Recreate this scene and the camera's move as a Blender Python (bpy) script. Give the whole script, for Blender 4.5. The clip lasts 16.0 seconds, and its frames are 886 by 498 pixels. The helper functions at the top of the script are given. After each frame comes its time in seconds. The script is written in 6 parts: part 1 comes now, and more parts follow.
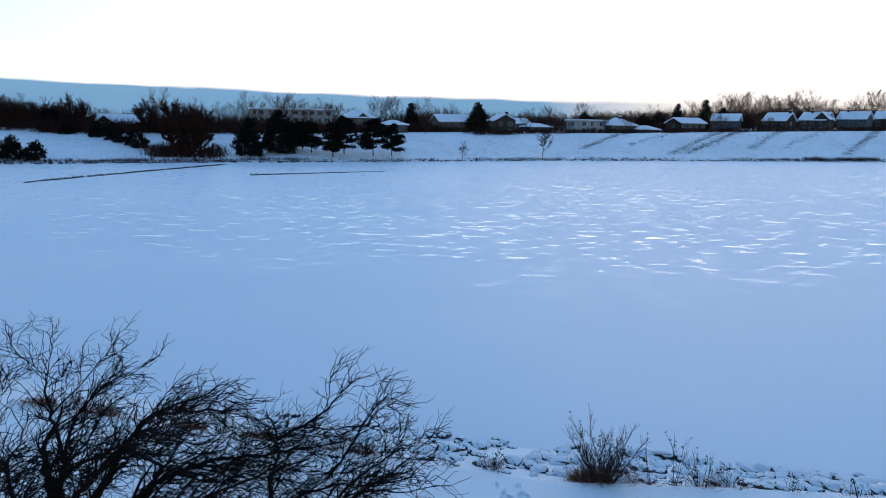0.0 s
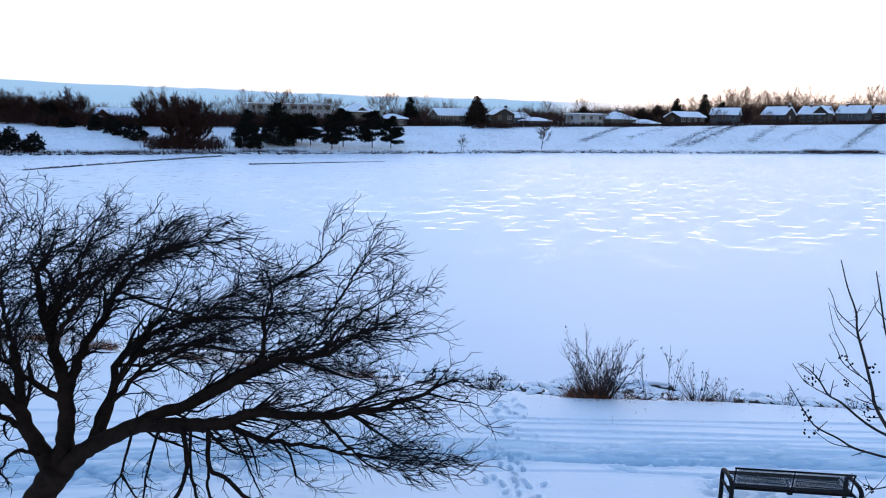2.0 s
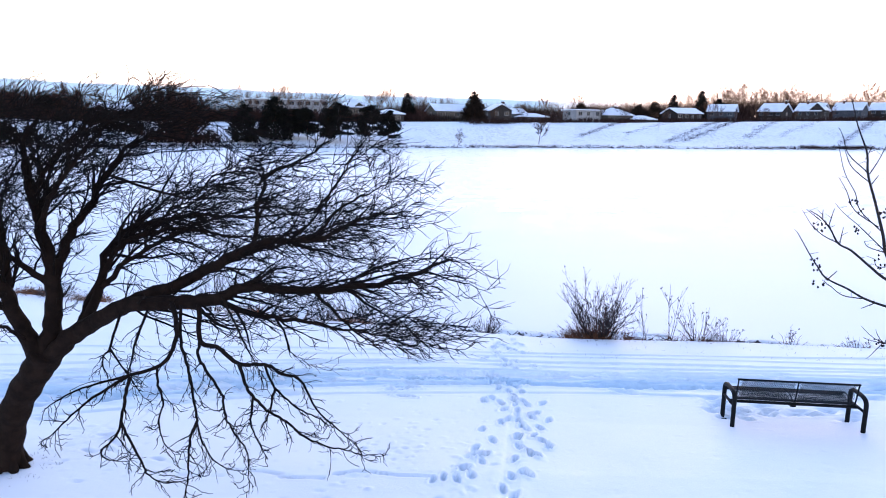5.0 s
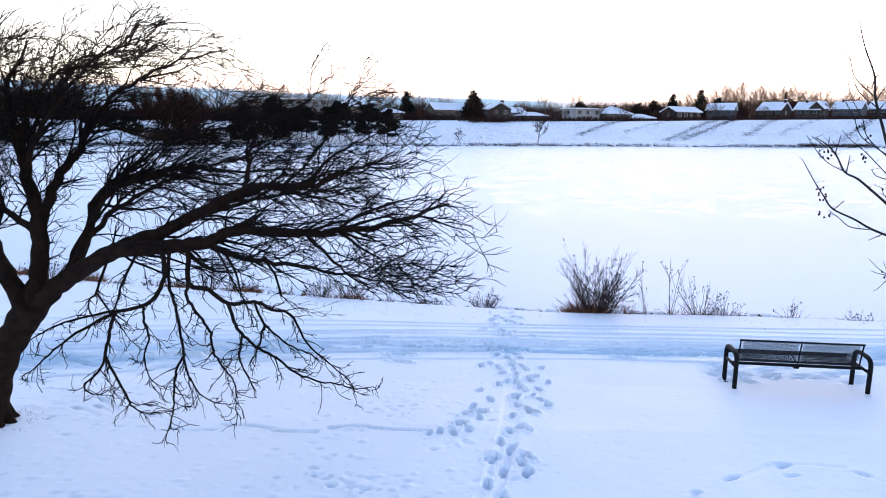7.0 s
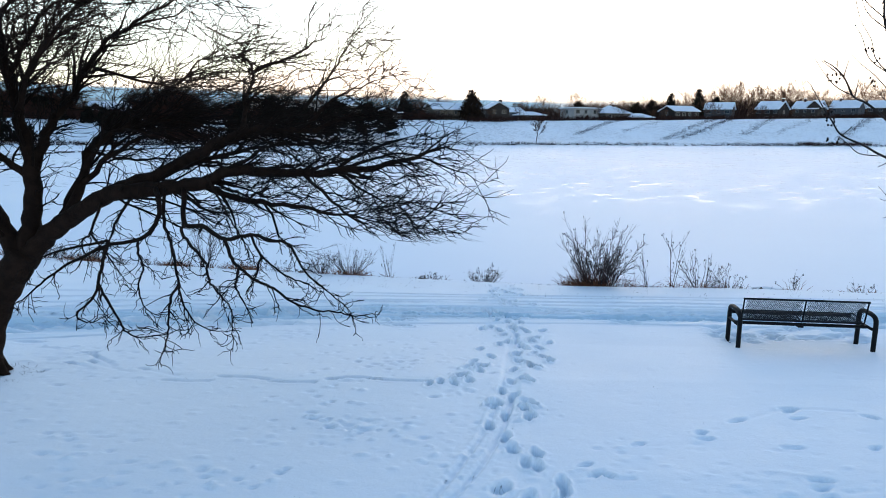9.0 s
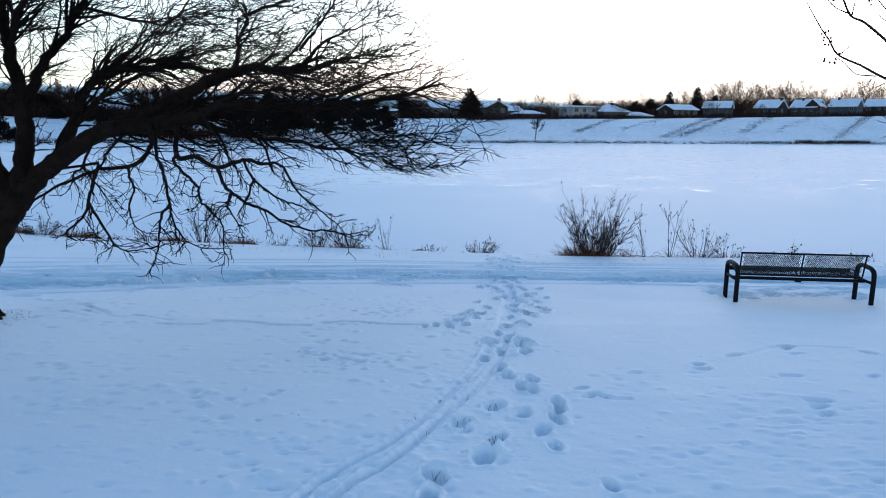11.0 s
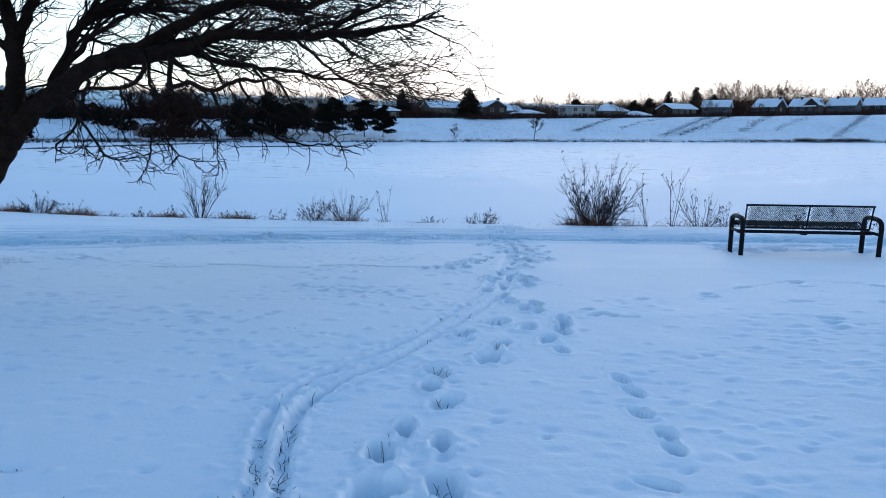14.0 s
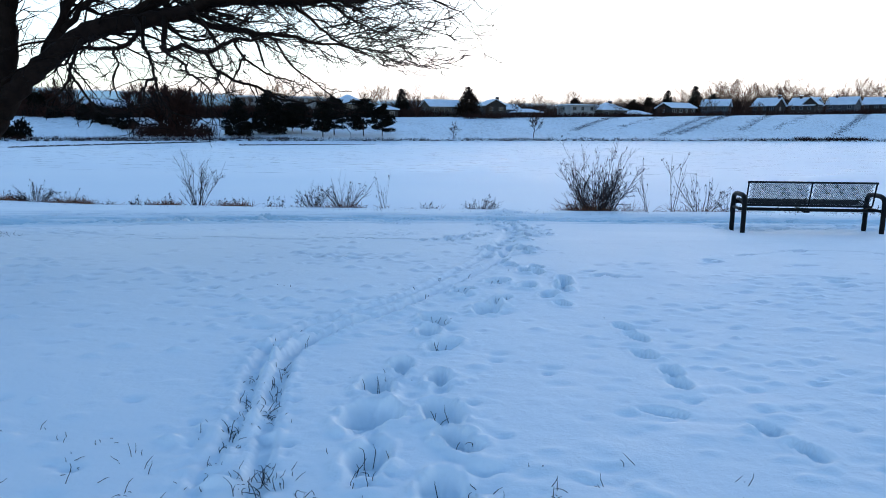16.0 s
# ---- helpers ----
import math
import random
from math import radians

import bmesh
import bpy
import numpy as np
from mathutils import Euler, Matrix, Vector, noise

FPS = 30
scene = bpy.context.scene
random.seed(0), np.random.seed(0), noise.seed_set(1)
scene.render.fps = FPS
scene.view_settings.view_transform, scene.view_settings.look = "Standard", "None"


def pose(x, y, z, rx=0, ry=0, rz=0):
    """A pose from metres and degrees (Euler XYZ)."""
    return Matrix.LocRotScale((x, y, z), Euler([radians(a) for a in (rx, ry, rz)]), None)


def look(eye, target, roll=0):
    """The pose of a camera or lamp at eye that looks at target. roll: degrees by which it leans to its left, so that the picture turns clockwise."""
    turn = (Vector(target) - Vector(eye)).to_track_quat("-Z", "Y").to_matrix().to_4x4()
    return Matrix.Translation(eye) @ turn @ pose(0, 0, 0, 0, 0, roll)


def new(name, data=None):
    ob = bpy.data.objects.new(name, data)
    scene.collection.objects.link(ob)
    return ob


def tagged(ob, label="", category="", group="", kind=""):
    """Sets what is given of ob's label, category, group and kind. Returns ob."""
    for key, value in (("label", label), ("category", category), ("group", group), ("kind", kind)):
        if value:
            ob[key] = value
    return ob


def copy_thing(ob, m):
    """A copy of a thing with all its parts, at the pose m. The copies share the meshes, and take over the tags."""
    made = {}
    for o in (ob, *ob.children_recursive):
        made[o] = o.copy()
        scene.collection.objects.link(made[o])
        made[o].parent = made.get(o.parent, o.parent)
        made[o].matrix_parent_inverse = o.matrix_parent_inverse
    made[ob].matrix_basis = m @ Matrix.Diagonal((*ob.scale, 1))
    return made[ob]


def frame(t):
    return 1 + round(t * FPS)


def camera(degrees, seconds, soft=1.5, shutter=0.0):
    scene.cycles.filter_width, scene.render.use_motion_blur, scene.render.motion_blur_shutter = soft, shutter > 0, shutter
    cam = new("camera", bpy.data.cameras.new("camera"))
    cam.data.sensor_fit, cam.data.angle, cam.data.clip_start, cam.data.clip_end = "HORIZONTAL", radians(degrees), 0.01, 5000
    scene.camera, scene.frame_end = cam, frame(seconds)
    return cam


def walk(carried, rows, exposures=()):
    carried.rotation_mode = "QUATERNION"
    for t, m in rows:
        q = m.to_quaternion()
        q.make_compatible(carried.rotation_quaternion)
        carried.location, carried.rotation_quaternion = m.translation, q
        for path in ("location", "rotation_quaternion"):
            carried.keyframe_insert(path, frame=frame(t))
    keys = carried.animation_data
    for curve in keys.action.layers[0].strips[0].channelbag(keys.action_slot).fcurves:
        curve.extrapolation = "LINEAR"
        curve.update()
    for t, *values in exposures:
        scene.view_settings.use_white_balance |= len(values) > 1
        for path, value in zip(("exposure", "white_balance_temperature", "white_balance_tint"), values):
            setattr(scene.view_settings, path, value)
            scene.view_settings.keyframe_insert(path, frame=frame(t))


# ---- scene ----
cam = camera(66.0, 16.0, soft=1.0)
PATH = [
    (0, (-0.060, 0.358, 7.924), (-0.130, 2.326, 7.573), 0.87),
    (0.5, (-0.055, 0.220, 7.442), (-0.126, 2.188, 7.090), 0.77),
    (1, (-0.025, 0.090, 6.981), (-0.095, 2.058, 6.628), 0.74),
    (1.5, (0.022, 0.012, 6.498), (-0.048, 1.980, 6.145), 0.66),
    (2, (0.071, -0.016, 5.985), (0.002, 1.952, 5.632), 0.73),
    (2.5, (0.093, -0.036, 5.505), (0.025, 1.931, 5.150), 0.80),
    (3, (0.074, -0.057, 5.249), (0.008, 1.910, 4.893), 0.91),
    (3.5, (0.061, -0.084, 5.040), (-0.004, 1.884, 4.686), 0.94),
    (4, (0.053, -0.099, 4.864), (-0.010, 1.868, 4.509), 0.91),
    (6.5, (0.141, 0.007, 4.047), (0.081, 1.975, 3.696), 0.70),
    (7, (0.134, 0.012, 3.881), (0.075, 1.980, 3.529), 0.72),
    (7.5, (0.120, 0.018, 3.721), (0.064, 1.987, 3.371), 0.75),
    (8, (0.123, 0.016, 3.548), (0.067, 1.985, 3.199), 0.66),
    (8.5, (0.123, 0.025, 3.379), (0.067, 1.993, 3.029), 0.63),
    (9, (0.122, 0.025, 3.219), (0.067, 1.994, 2.871), 0.59),
    (9.5, (0.129, 0.011, 3.070), (0.075, 1.980, 2.722), 0.55),
    (12, (0.189, -0.051, 2.179), (0.139, 1.918, 1.834), 0.50),
    (12.5, (0.181, -0.046, 2.045), (0.130, 1.923, 1.701), 0.40),
    (13, (0.168, -0.023, 1.960), (0.117, 1.947, 1.617), 0.38),
    (13.5, (0.166, -0.013, 1.879), (0.116, 1.957, 1.535), 0.36),
    (14, (0.164, 0.004, 1.799), (0.114, 1.974, 1.457), 0.36),
    (14.5, (0.170, 0.019, 1.715), (0.122, 1.988, 1.373), 0.26),
    (15, (0.173, 0.028, 1.631), (0.123, 1.998, 1.289), 0.33),
    (15.5, (0.172, 0.043, 1.544), (0.123, 2.013, 1.202), 0.33),
    (16, (0.172, 0.048, 1.460), (0.124, 2.018, 1.118), 0.34),
]
walk(cam, [(t, look(eye, target, roll)) for t, eye, target, roll in PATH],
     [(0, 1.93, 6120, 9), (1.0, 2.10, 6540, 11), (1.5, 2.4, 6700, 14), (2.5, 2.7, 7080, 26), (3.7, 3.15, 7250, 31), (7, 2.92, 7550, 27), (9, 2.48, 7400, 12), (12, 2.1, 6280, 10), (16, 2.13, 6180, 9)])

# ---- world, light ----
LAKE = -1.5
SUN_AZ = radians(18)          # right of straight ahead, just under the clouds at the horizon
SUN_EL = radians(4.0)
world = bpy.data.worlds.new("winter_sky")
scene.world = world
world.use_nodes = True
wn, wl = world.node_tree.nodes, world.node_tree.links
wn.clear()


def wmath(op, a, b=None, c=None, clamp=False):
    n = wn.new("ShaderNodeMath")
    n.operation, n.use_clamp = op, clamp
    for i, v in enumerate((a, b, c)):
        if v is None:
            continue
        if isinstance(v, (int, float)):
            n.inputs[i].default_value = v
        else:
            wl.new(v, n.inputs[i])
    return n.outputs[0]


sky = wn.new("ShaderNodeTexSky")
sky.sky_type = "NISHITA"
sky.sun_disc = False
sky.sun_elevation, sky.sun_rotation = SUN_EL, SUN_AZ
sky.air_density, sky.dust_density, sky.ozone_density = 1.0, 0.6, 3.0
coord = wn.new("ShaderNodeTexCoord")
sep = wn.new("ShaderNodeSeparateXYZ")
wl.new(coord.outputs["Generated"], sep.inputs[0])
azim = wmath("ARCTAN2", sep.outputs[0], sep.outputs[1])
elev = wmath("ARCSINE", sep.outputs[2])
noise_t = wn.new("ShaderNodeTexNoise")
noise_t.inputs["Scale"].default_value = 9.0
noise_t.inputs["Detail"].default_value = 5.0
stretch = wn.new("ShaderNodeMapping")
stretch.inputs["Scale"].default_value = (1.0, 1.0, 7.0)
wl.new(coord.outputs["Generated"], stretch.inputs[0])
wl.new(stretch.outputs[0], noise_t.inputs["Vector"])
# a low bank of cloud that thins out towards the sunset
top = wmath("MULTIPLY_ADD", azim, -0.018, 0.0425)
ragged = wmath("MULTIPLY_ADD", noise_t.outputs[0], 0.010, -0.005)
top = wmath("ADD", top, ragged)
bank = wmath("MULTIPLY", wmath("SUBTRACT", top, elev), 260.0, clamp=True)
bank = wmath("MULTIPLY", bank, wmath("MULTIPLY", wmath("SUBTRACT", 0.30, azim), 5.0, clamp=True))
bank = wmath("MULTIPLY", bank, 0.95)
cloud = wn.new("ShaderNodeRGB")
cloud.outputs[0].default_value = (0.27, 0.60, 0.96, 1)
mix = wn.new("ShaderNodeMix")
mix.data_type = "RGBA"
wl.new(bank, mix.inputs["Factor"])
# thin high haze takes the colour out of the sky low down
veil = wn.new("ShaderNodeHueSaturation")
veil.inputs["Saturation"].default_value = 0.42
wl.new(sky.outputs[0], veil.inputs["Color"])
hazy = wn.new("ShaderNodeMix")
hazy.data_type = "RGBA"
wl.new(wmath("SUBTRACT", 1.0, wmath("MULTIPLY", elev, 1.5), clamp=True), hazy.inputs["Factor"])
wl.new(sky.outputs[0], hazy.inputs["A"])
wl.new(veil.outputs[0], hazy.inputs["B"])
soft = wn.new("ShaderNodeMix")     # the glow stays broad behind the haze
soft.data_type, soft.blend_type = "RGBA", "DARKEN"
soft.inputs["Factor"].default_value = 1.0
glow = wn.new("ShaderNodeMix")     # dimmer and warmer through the thick air at the skyline
glow.data_type = "RGBA"
glow.inputs["A"].default_value = (1.85, 1.62, 1.44, 1)
glow.inputs["B"].default_value = (4.6, 4.2, 3.9, 1)
wl.new(wmath("MULTIPLY", wmath("SUBTRACT", elev, 0.035), 14.0, clamp=True), glow.inputs["Factor"])
wl.new(glow.outputs["Result"], soft.inputs["B"])
wl.new(hazy.outputs["Result"], soft.inputs["A"])
wl.new(soft.outputs["Result"], mix.inputs["A"])
wl.new(cloud.outputs[0], mix.inputs["B"])
back = wn.new("ShaderNodeBackground")
back.inputs["Strength"].default_value = 0.15
wl.new(mix.outputs["Result"], back.inputs["Color"])
wout = wn.new("ShaderNodeOutputWorld")
wl.new(back.outputs[0], wout.inputs["Surface"])

sun = new("sun", bpy.data.lights.new("sun", "SUN"))
sun.data.energy, sun.data.angle, sun.data.color = 0.03, radians(45), (1.0, 0.72, 0.5)
sun.matrix_world = look((0, 0, 50), (-math.sin(SUN_AZ) * 50, -math.cos(SUN_AZ) * 50, 50 - 50 * math.tan(SUN_EL)))


# ---- materials ----
class Mat:
    """A small builder for node materials."""

    def __init__(self, name, color, rough=0.7, metal=0.0, spec=0.5):
        self.m = bpy.data.materials.new(name)
        self.m.use_nodes = True
        self.n, self.l = self.m.node_tree.nodes, self.m.node_tree.links
        self.b = self.n["Principled BSDF"]
        self.b.inputs["Base Color"].default_value = (*color, 1)
        self.b.inputs["Roughness"].default_value = rough
        self.b.inputs["Metallic"].default_value = metal
        self.b.inputs["Specular IOR Level"].default_value = spec
        self.color = color

    def coords(self, scale=(1, 1, 1), kind="Object"):
        c, mp = self.n.new("ShaderNodeTexCoord"), self.n.new("ShaderNodeMapping")
        mp.inputs["Scale"].default_value = scale
        if kind == "World":
            g = self.n.new("ShaderNodeNewGeometry")
            self.l.new(g.outputs["Position"], mp.inputs[0])
        else:
            self.l.new(c.outputs[kind], mp.inputs[0])
        return mp.outputs[0]

    def noise(self, scale, detail=4.0, stretch=(1, 1, 1), kind="Object", rough=0.55):
        t = self.n.new("ShaderNodeTexNoise")
        t.inputs["Scale"].default_value, t.inputs["Detail"].default_value = scale, detail
        t.inputs["Roughness"].default_value = rough
        self.l.new(self.coords(stretch, kind), t.inputs["Vector"])
        return t.outputs[0]

    def ramp(self, fac, stops):
        r = self.n.new("ShaderNodeValToRGB")
        while len(r.color_ramp.elements) < len(stops):
            r.color_ramp.elements.new(0.5)
        for e, (p, c) in zip(r.color_ramp.elements, stops):
            e.position = p
            e.color = (*c, 1) if isinstance(c, tuple) else (c, c, c, 1)
        self.l.new(fac, r.inputs[0])
        return r.outputs[0]

    def mix(self, fac, a, b, how="MIX"):
        x = self.n.new("ShaderNodeMix")
        x.data_type, x.blend_type = "RGBA", how
        for key, v in (("Factor", fac), ("A", a), ("B", b)):
            if isinstance(v, tuple):
                x.inputs[key].default_value = (*v, 1)
            elif isinstance(v, (int, float)):
                x.inputs[key].default_value = v
            else:
                self.l.new(v, x.inputs[key])
        return x.outputs["Result"]

    def math(self, op, a, b=None):
        n = self.n.new("ShaderNodeMath")
        n.operation = op
        for i, v in enumerate((a, b)):
            if isinstance(v, (int, float)):
                n.inputs[i].default_value = v
            elif v is not None:
                self.l.new(v, n.inputs[i])
        return n.outputs[0]

    def set(self, key, out):
        self.l.new(out, self.b.inputs[key])
        return self

    def bump(self, *heights):
        """heights: (output, strength, distance) one over the other."""
        last = None
        for h, s, d in heights:
            b = self.n.new("ShaderNodeBump")
            b.inputs["Strength"].default_value, b.inputs["Distance"].default_value = s, d
            self.l.new(h, b.inputs["Height"])
            if last:
                self.l.new(last, b.inputs["Normal"])
            last = b.outputs[0]
        self.l.new(last, self.b.inputs["Normal"])
        return self

    def up(self):
        g, s = self.n.new("ShaderNodeNewGeometry"), self.n.new("ShaderNodeSeparateXYZ")
        self.l.new(g.outputs["Normal"], s.inputs[0])
        return s.outputs[2]


def varied(name, color, dark, rough=0.8, scale=6.0, bump=0.3, dist=0.02, metal=0.0, spec=0.3):
    """A surface with a coarse and a fine variation and some relief."""
    k = Mat(name, color, rough, metal, spec)
    a, f = k.noise(scale, 4), k.noise(scale * 9, 3)
    col = k.mix(k.ramp(a, [(0.35, 0.0), (0.7, 1.0)]), dark, color)
    col = k.mix(k.math("MULTIPLY", f, 0.5), col, tuple(c * 0.7 for c in color))
    k.set("Base Color", col)
    k.bump((a, bump, dist), (f, bump, dist * 0.3))
    return k.m


def snowed(name, color, dark, cover=0.55, rough=0.85, scale=5.0, bump=0.4, dist=0.02, spec=0.3):
    """The same with snow lying where it faces up."""
    k = Mat(name, color, rough, 0, spec)
    a, f = k.noise(scale, 4), k.noise(scale * 8, 3)
    col = k.mix(k.ramp(a, [(0.35, 0.0), (0.7, 1.0)]), dark, color)
    lying = k.math("ADD", k.up(), k.math("MULTIPLY", k.math("SUBTRACT", a, 0.5), 0.9))
    lying = k.ramp(lying, [(cover - 0.06, 0.0), (cover + 0.06, 1.0)])
    k.set("Base Color", k.mix(lying, col, (0.82, 0.85, 0.88)))
    k.bump((a, bump, dist), (f, bump, dist * 0.4))
    return k.m


def snow_material():
    k = Mat("snow", (0.84, 0.86, 0.89), 0.62, 0, 0.35)
    wide = k.noise(0.35, 5, kind="World")
    crust = k.noise(2.6, 6, (1.0, 2.2, 1.0), "World")
    fine = k.noise(38, 4, kind="World")
    grain = k.noise(260, 2, kind="World")
    clods = k.noise(15, 6, (1.0, 1.3, 1.0), "World", 0.65)
    col = k.mix(k.ramp(wide, [(0.3, 0.0), (0.7, 1.0)]), (0.78, 0.82, 0.86), (0.86, 0.88, 0.9))
    # grass showing through on the far slopes and the worn ruts
    p = k.n.new("ShaderNodeSeparateXYZ")
    k.l.new(k.coords((1, 1, 1), "World"), p.inputs[0])
    slope = k.ramp(k.math("MULTIPLY", p.outputs[1], 0.002), [(0.30, 0.0), (0.36, 1.0)])
    tufts = k.noise(2.2, 7, (0.5, 0.6, 1.0), "World", 0.85)
    tufts = k.ramp(tufts, [(0.50, 0.0), (0.60, 1.0)])
    patch = k.ramp(k.noise(0.06, 3, kind="World"), [(0.35, 0.2), (0.62, 0.95)])
    bare = k.math("MULTIPLY", k.math("MULTIPLY", tufts, patch), slope)
    col = k.mix(k.math("MULTIPLY", bare, 0.75), col, (0.11, 0.085, 0.065))
    # packed, icy snow in the trodden lane along the shore
    bend = k.math("MULTIPLY", k.math("MINIMUM", k.math("ADD", p.outputs[0], 2.0), 0.0), -0.27)
    lane = k.math("ABSOLUTE", k.math("SUBTRACT", k.math("ADD", p.outputs[1], bend), 12.1))
    lane = k.math("DIVIDE", lane, k.math("ADD", 1.0, k.math("MULTIPLY", bend, 0.5)))
    lane = k.ramp(k.math("MULTIPLY", lane, 0.5), [(0.15, 1.0), (0.45, 0.0)])
    lines = k.ramp(k.noise(1.0, 5, (0.12, 3.2, 1.0), "World", 0.6), [(0.38, 0.0), (0.55, 1.0)])
    col = k.mix(k.math("MULTIPLY", k.math("MULTIPLY", lane, lines), 0.85), col, (0.47, 0.64, 0.74))
    k.set("Base Color", col)
    k.bump((wide, 0.3, 0.03), (crust, 0.18, 0.012), (clods, 0.4, 0.009), (fine, 0.45, 0.005), (grain, 0.3, 0.001))
    k.set("Roughness", k.ramp(crust, [(0.3, 0.5), (0.7, 0.72)]))
    return k.m


def ice_material():
    """Snow blown over ice: dull drifts and streaks of bare, polished crust."""
    k = Mat("lake_snow_and_ice", (0.82, 0.85, 0.89), 0.5, 0, 0.4)
    big = k.noise(0.028, 4, (0.6, 1.0, 1.0), "World")
    streak = k.noise(1.5, 8, (0.34, 0.75, 1.0), "World", 0.72)
    mid = k.noise(1.6, 5, (0.6, 1.6, 1.0), "World")
    fine = k.noise(16, 4, (0.7, 1.4, 1.0), "World")
    p = k.n.new("ShaderNodeSeparateXYZ")
    k.l.new(k.coords((1, 1, 1), "World"), p.inputs[0])
    out_there = k.ramp(k.math("MULTIPLY", p.outputs[1], 0.01), [(0.28, 0.0), (0.54, 1.0)])
    zone = k.math("MULTIPLY", k.ramp(big, [(0.30, 0.45), (0.50, 1.0)]), out_there)
    polish = k.ramp(streak, [(0.56, 0.0), (0.60, 1.0)])
    polish = k.math("MULTIPLY", polish, zone)
    col = k.mix(k.ramp(big, [(0.35, 0.0), (0.65, 1.0)]), (0.76, 0.81, 0.87), (0.85, 0.87, 0.9))
    col = k.mix(k.math("MULTIPLY", polish, 0.45), col, (0.62, 0.70, 0.78))
    k.set("Base Color", col)
    k.set("Roughness", k.mix(polish, (0.55, 0.55, 0.55), (0.17, 0.17, 0.17)))
    k.set("Specular IOR Level", k.mix(polish, (0.36, 0.36, 0.36), (0.95, 0.95, 0.95)))
    k.bump((streak, 0.25, 0.03), (mid, 0.3, 0.012), (fine, 0.25, 0.003))
    return k.m


SNOW = snow_material()
ICE = ice_material()
BARK = varied("bark", (0.024, 0.0135, 0.0095), (0.009, 0.0055, 0.0042), 0.9, 9.0, 0.9, 0.03, spec=0.06)
TWIG = varied("twig_bark", (0.016, 0.0098, 0.0075), (0.007, 0.0046, 0.0036), 0.85, 20.0, 0.3, 0.004, spec=0.06)
TWIG_RIGHT = varied("young_bark", (0.040, 0.030, 0.028), (0.018, 0.014, 0.014), 0.8, 20.0, 0.3, 0.004, spec=0.06)
FARBARK = varied("far_bark", (0.068, 0.030, 0.021), (0.026, 0.012, 0.010), 0.95, 2.0, 0.2, 0.02, spec=0.06)
# sunset glow in the tall crowns, put into the colour; otherwise as far_bark
GLOWTWIG = varied("sunset_lit_twigs", (0.14, 0.07, 0.04), (0.065, 0.031, 0.021), 0.95, 2.0, 0.2, 0.02, spec=0.06)
BROWNTREE = varied("russet_twigs", (0.050, 0.022, 0.016), (0.020, 0.010, 0.009), 0.95, 1.5, 0.2, 0.02, spec=0.06)
NEEDLE = snowed("needles", (0.016, 0.0145, 0.011), (0.006, 0.0058, 0.0048), 1.2, 0.9, 0.8, 0.2, 0.05, 0.05)
NEEDLE_RED = snowed("cedar_needles", (0.040, 0.024, 0.016), (0.014, 0.009, 0.007), 1.2, 0.9, 0.8, 0.2, 0.05, 0.05)
STEM = varied("dry_stem", (0.036, 0.0165, 0.012), (0.015, 0.0078, 0.0062), 0.9, 12.0, 0.2, 0.004)
STEM_RED = varied("red_stem", (0.13, 0.042, 0.023), (0.05, 0.018, 0.013), 0.9, 12.0, 0.2, 0.004)
STRAW = varied("dead_grass", (0.25, 0.088, 0.034), (0.09, 0.032, 0.016), 0.9, 8.0, 0.2, 0.01)
SEED = varied("seed_heads", (0.06, 0.043, 0.036), (0.03, 0.022, 0.019), 0.95, 20.0, 0.3, 0.005)
STONE = snowed("riprap_stone", (0.10, 0.075, 0.065), (0.035, 0.028, 0.027), 0.80, 0.85, 4.0, 0.5, 0.02)
FARSTONE = snowed("far_stone", (0.06, 0.042, 0.036), (0.025, 0.018, 0.017), 0.75, 0.9, 1.2, 0.5, 0.05)
CAP = varied("snow_cap", (0.85, 0.87, 0.9), (0.78, 0.81, 0.86), 0.6, 5.0, 0.3, 0.01)
ROOFSNOW = varied("roof_snow", (0.84, 0.86, 0.9), (0.70, 0.74, 0.8), 0.6, 0.35, 0.3, 0.05)
BLACK = varied("black_coated_metal", (0.010, 0.010, 0.011), (0.006, 0.006, 0.007), 0.5, 30.0, 0.08, 0.001, 0.0, 0.08)
BLACKMESH = varied("black_coated_mesh", (0.016, 0.016, 0.018), (0.010, 0.010, 0.011), 0.6, 40.0, 0.05, 0.001, 0.0, 0.15)
GLASS = Mat("dark_window_glass", (0.02, 0.025, 0.03), 0.08, 0, 0.6).m
TRIM = varied("white_trim", (0.26, 0.255, 0.25), (0.17, 0.165, 0.16), 0.6, 2.0, 0.1, 0.01)
WALLS = {
    "tan": varied("tan_siding", (0.045, 0.032, 0.025), (0.028, 0.02, 0.016), 0.8, 0.8, 0.2, 0.02),
    "brown": varied("brown_siding", (0.024, 0.014, 0.011), (0.014, 0.009, 0.007), 0.85, 0.8, 0.2, 0.02),
    "brick": varied("red_brick_wall", (0.06, 0.027, 0.021), (0.035, 0.017, 0.013), 0.85, 1.2, 0.3, 0.02),
    "grey": varied("grey_siding", (0.06, 0.062, 0.07), (0.036, 0.037, 0.043), 0.8, 0.8, 0.2, 0.02),
    "white": varied("pale_siding", (0.36, 0.345, 0.33), (0.25, 0.24, 0.235), 0.75, 0.8, 0.2, 0.02),
    "cream": varied("cream_siding", (0.11, 0.092, 0.074), (0.06, 0.052, 0.043), 0.8, 0.8, 0.2, 0.02),
}


